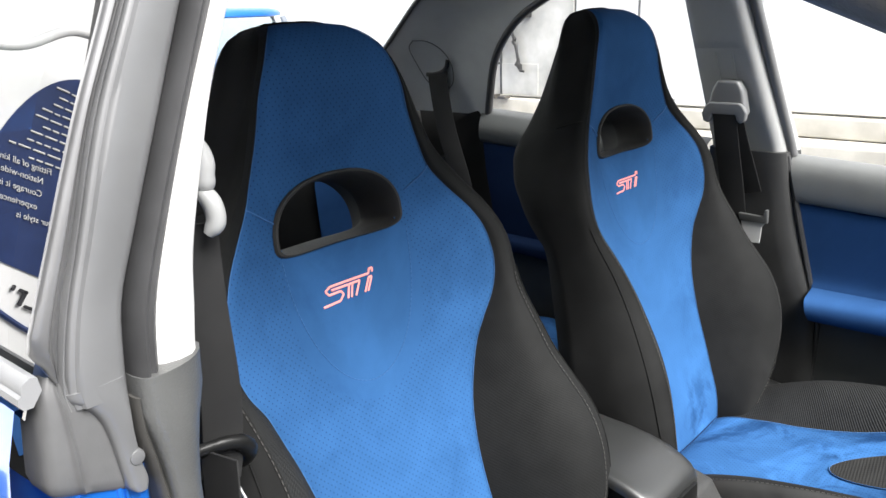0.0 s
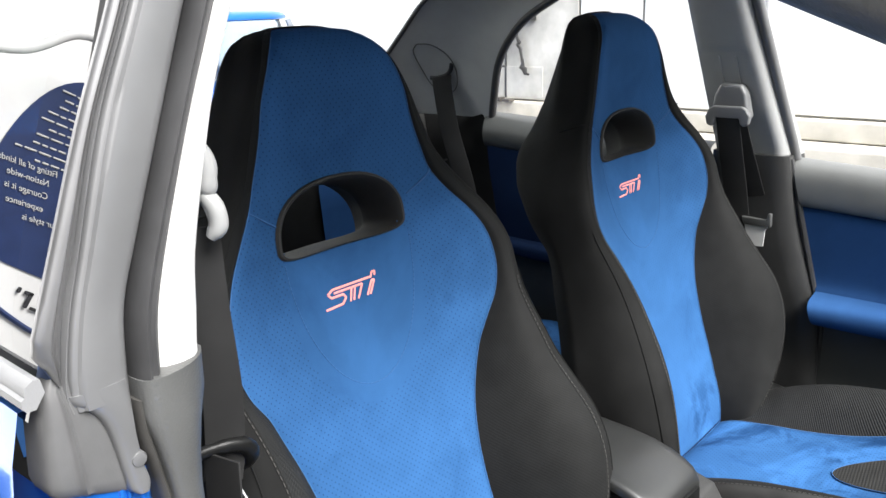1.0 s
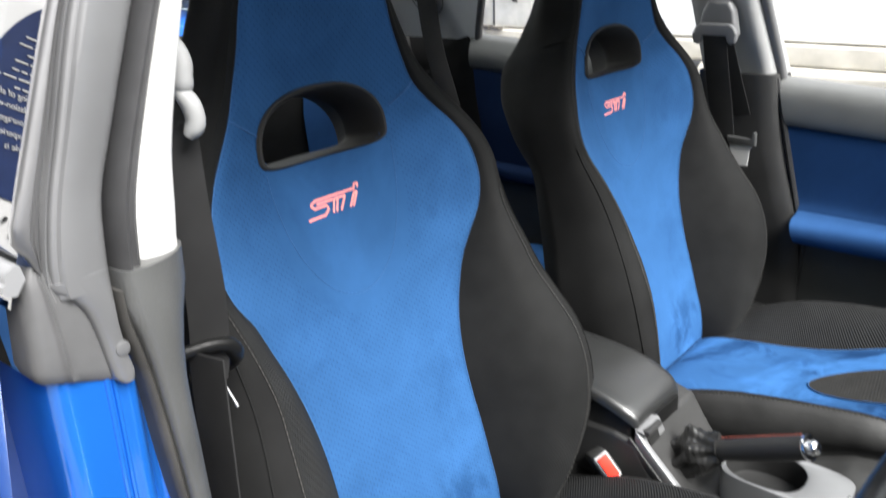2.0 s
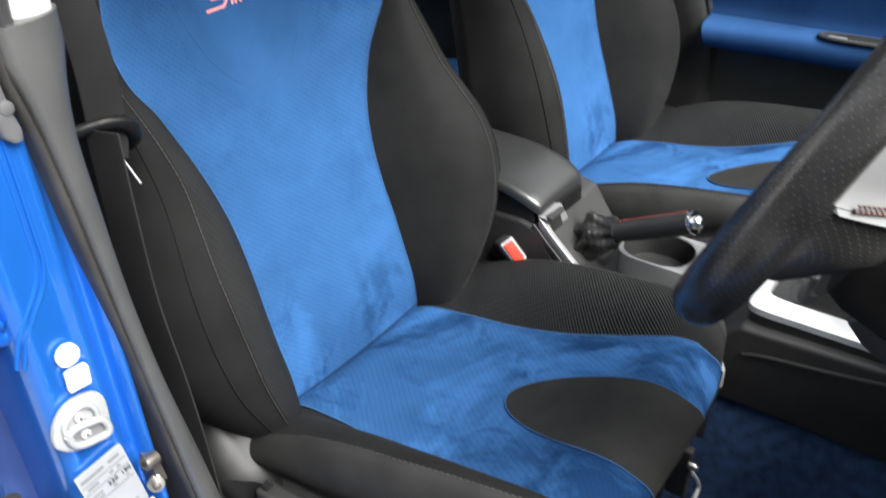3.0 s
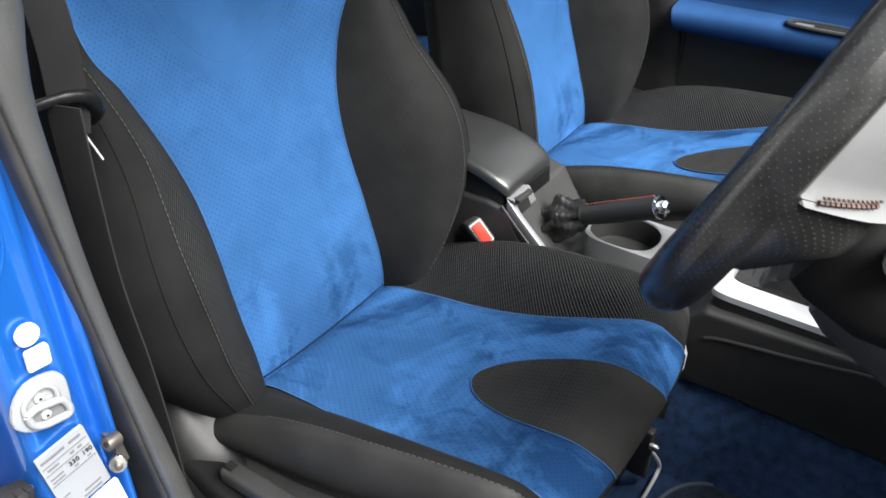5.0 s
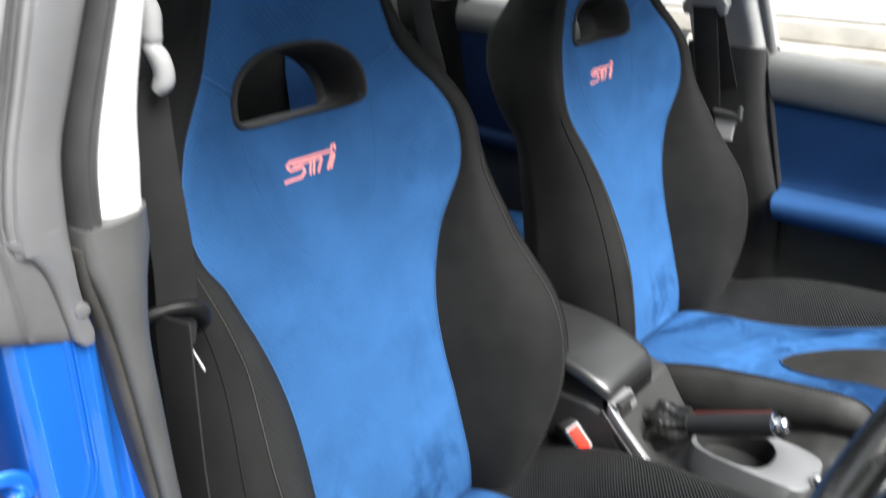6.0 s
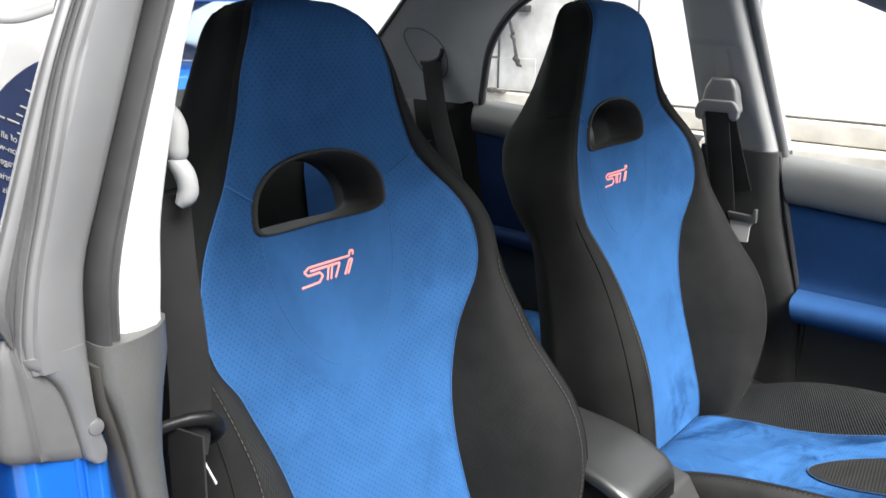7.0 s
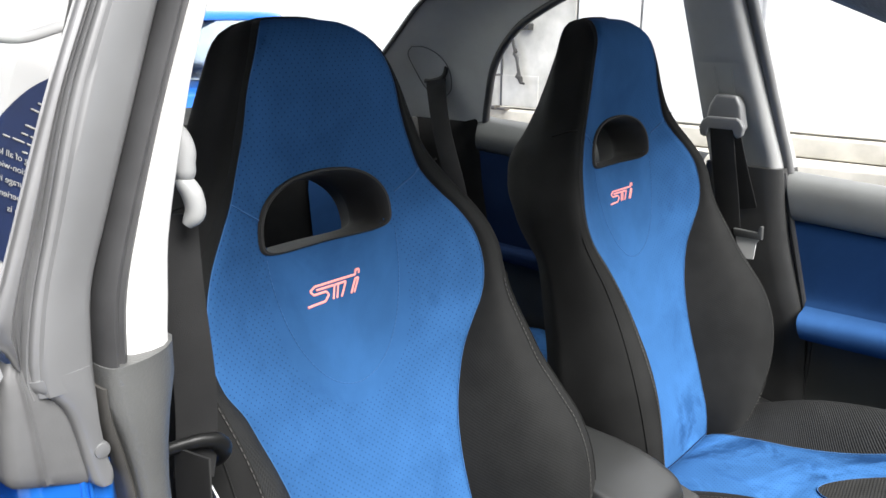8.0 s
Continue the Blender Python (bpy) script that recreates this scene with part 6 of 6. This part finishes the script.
part("ledge", box(WX + 0.06, 0.5, 0.76, 0.22, 13.0, 0.09, 0.008), M_BASE, wall)
part("downpipe", tube([(WX - 0.03, 0.85, 0.8), (WX - 0.03, 0.85, 3.8)], 0.02, 12), M_GREY, wall)
part("bracket", box(WX - 0.02, 2.17, 1.262, 0.05, 0.10, 0.035, 0.006), M_PLASTIC, wall, "black wall bracket")
part("panel_joint", box(WX - 0.003, 2.328, 1.25, 0.010, 0.012, 0.86, 0.002), M_DARKGREY, wall)
part("patch", box(WX + 0.002, 2.20, 0.91, 0.012, 0.25, 0.17, 0.001), M_WALL2, wall, "paler repaired patch", False)
cable = single("hanging_cable", tube([(WX - 0.03, y, z) for y, z in ((2.245, 1.75), (2.245, 1.30), (2.242, 1.205), (2.226, 1.150), (2.215, 1.130), (2.222, 1.115), (2.206, 1.095), (2.200, 1.06), (2.190, 1.015), (2.196, 0.995), (2.180, 0.985), (2.172, 0.960), (2.150, 0.955))], [0.006, 0.006, 0.009, 0.008, 0.012, 0.012, 0.010, 0.008, 0.010, 0.018, 0.016, 0.011, 0.006], 8), M_PLASTIC, "black cable hanging on a weathered wall", "cable")
hose = single("coiled_hose", tube(spline([(WX - 0.05, 2.30, 1.0), (WX - 0.05, 2.36, 0.99), (WX - 0.05, 2.385, 0.94), (WX - 0.05, 2.375, 0.87), (WX - 0.05, 2.39, 0.825), (WX - 0.05, 2.42, 0.81)], 8), 0.007, 8), M_DARKGREY, "dark hose hanging against the weathered wall", "hose")
clutter = thing("offcut_timber", "rusty brown offcuts lying on the concrete ledge", "timber")
for y, h, m in ((2.34, 0.022, M_RUSTY), (2.27, 0.014, M_RUSTY)):
    part("offcut", box(WX - 0.06, y, 0.805 + h / 2, 0.05, 0.055, h, 0.003), m, clutter)

# out of view; added to block low sky light from the open-door side
side_light_blocker = single("side_light_blocker", box(-3.9, 1.0, 2.1, 0.2, 13.0, 4.2, 0.01), M_WALL4, "unseen grey wall added to hold back side light", "wall", kind="structure")
single("far_wall", box(2.0, 9.0, 2.6, 16.0, 0.2, 5.2, 0.01), M_WALL, "white wall across the yard", "wall", kind="structure")

# what stands in the yard behind the car
sign = thing("sign_board", "white sign board with a navy panel of white script", "sign", (0, 0, 0))
SY = 2.0
part("board", box(-1.6, SY + 0.03, 1.25, 2.2, 0.05, 2.5, 0.01), M_WALL, sign)
dome = [(-1.41 + 0.28 * math.copysign(abs(math.cos(a)) ** 0.66, math.cos(a)), (1.40 if math.sin(a) > 0 else 1.24) + (0.39 if math.sin(a) > 0 else 0.075) * math.copysign(abs(math.sin(a)) ** 0.8, math.sin(a))) for a in np.linspace(0, 2 * math.pi, 60, endpoint=False)]
part("navy_panel", slab([(x, SY, z) for x, z in dome], (0, 0.004, 0)), M_NAVY, sign, "navy printed film", False)


def lettering(text, x, z, size, material):
    cu = bpy.data.curves.new("lettering", "FONT")
    cu.body, cu.size, cu.extrude, cu.shear = text, size, 0.0008, 0.3
    cu.materials.append(material)
    ob = new("lettering", cu)
    ob.parent = sign
    ob.matrix_basis = pose(x, SY - 0.004, z, 0, 8, 0) @ pose(0, 0, 0, 90, 0, 0)
    return tagged(ob, "white script lettering")


for text, x, z in (("Our style is", -1.41, 1.322), ("experience", -1.335, 1.350), ("Courage it is", -1.33, 1.390), ("Nation-wide", -1.315, 1.427), ("Fitting of all kinds", -1.325, 1.463)):
    lettering(text, x, z, 0.026, M_PAPER)
rnd = random.Random(4)
for row in range(10):
    x, z = -1.37 + 0.010 * row, 1.497 + 0.0255 * row
    for w in range(5 if row < 3 else 3 if row < 7 else 2):
        ln = rnd.uniform(0.016, 0.045)
        part("print_bar", box(x + ln / 2, SY - 0.003, z - 0.14 * (x + 1.37), ln, 0.003, 0.0058, 0.0018, 1, pose(0, 0, 0, 0, 8, 0)), M_PAPER, sign, "", False)
        x += ln + 0.006
for x, z, w, h in ((-1.480, 1.068, 0.08, 0.010), (-1.425, 1.088, 0.014, 0.050), (-1.418, 1.108, 0.030, 0.012), (-1.385, 1.108, 0.012, 0.018)):
    part("print_bar", box(x, SY - 0.003, z, w, 0.003, h, 0.003, 1), M_INK, sign, "", False)
part("navy_line", tube(spline([(-1.75, SY, 1.02), (-1.55, SY, 1.00), (-1.40, SY, 1.022), (-1.15, SY, 1.10)], 8), 0.009, 6), M_NAVY, sign)
pipe = single("metal_pipe", tube(spline([(-0.75, 1.8, 1.60), (-0.98, 1.8, 1.70), (-1.10, 1.8, 1.83), (-1.25, 1.8, 1.86), (-1.40, 1.8, 1.84), (-1.55, 1.8, 1.0), (-1.55, 1.8, 0.0)], 10), 0.015, 10), M_WALL3, "bent pale metal pipe standing by the sign", "pipe")

parked = thing("parked_car", "blue parked car seen through the rear window", "car")
px0, px1, py0, py1 = 0.62, 2.36, 3.0, 4.7
part("roof", loft([[(x, y, z) for x, y in squircle((px0 + px1) / 2, (py0 + py1) / 2, (px1 - px0) / 2 * k, (py1 - py0) / 2 * k, 0.35)] for k, z in ((0.985, 1.292), (1.0, 1.297), (1.0, 1.312), (0.985, 1.328), (0.94, 1.340), (0.6, 1.348))]), M_PAINT, parked)
part("windows", loft([[(x, y, z) for x, y in squircle((px0 + px1) / 2, (py0 + py1) / 2, (px1 - px0) / 2 * k, (py1 - py0) / 2 * k, 0.35)] for k, z in ((1.06, 0.97), (0.965, 1.297))], False), M_GLASS, parked)
part("body", loft([[(x, y, z) for x, y in squircle((px0 + px1) / 2, (py0 + py1) / 2, (px1 - px0) / 2 * k, (py1 - py0) / 2 * k * 1.1, 0.35)] for k, z in ((1.05, 0.22), (1.13, 0.45), (1.14, 0.75), (1.10, 0.96), (1.06, 0.985))]), M_PAINT, parked)
for px in (px0 + 0.15, px1 - 0.02):
    part("window_post", tube([(px, py0 - 0.05, 0.97), (px - 0.10, py0 + 0.03, 1.30)], 0.035, 8), M_GREY, parked)
for px in (px0 - 0.05, px1 + 0.05):
    for py in (py0 + 0.1, py1 - 0.1):
        part("wheel", tube([(px - 0.09, py, 0.31), (px - 0.08, py, 0.31), (px + 0.08, py, 0.31), (px + 0.09, py, 0.31)], [0.28, 0.31, 0.31, 0.28], 24), M_RUBBER, parked)
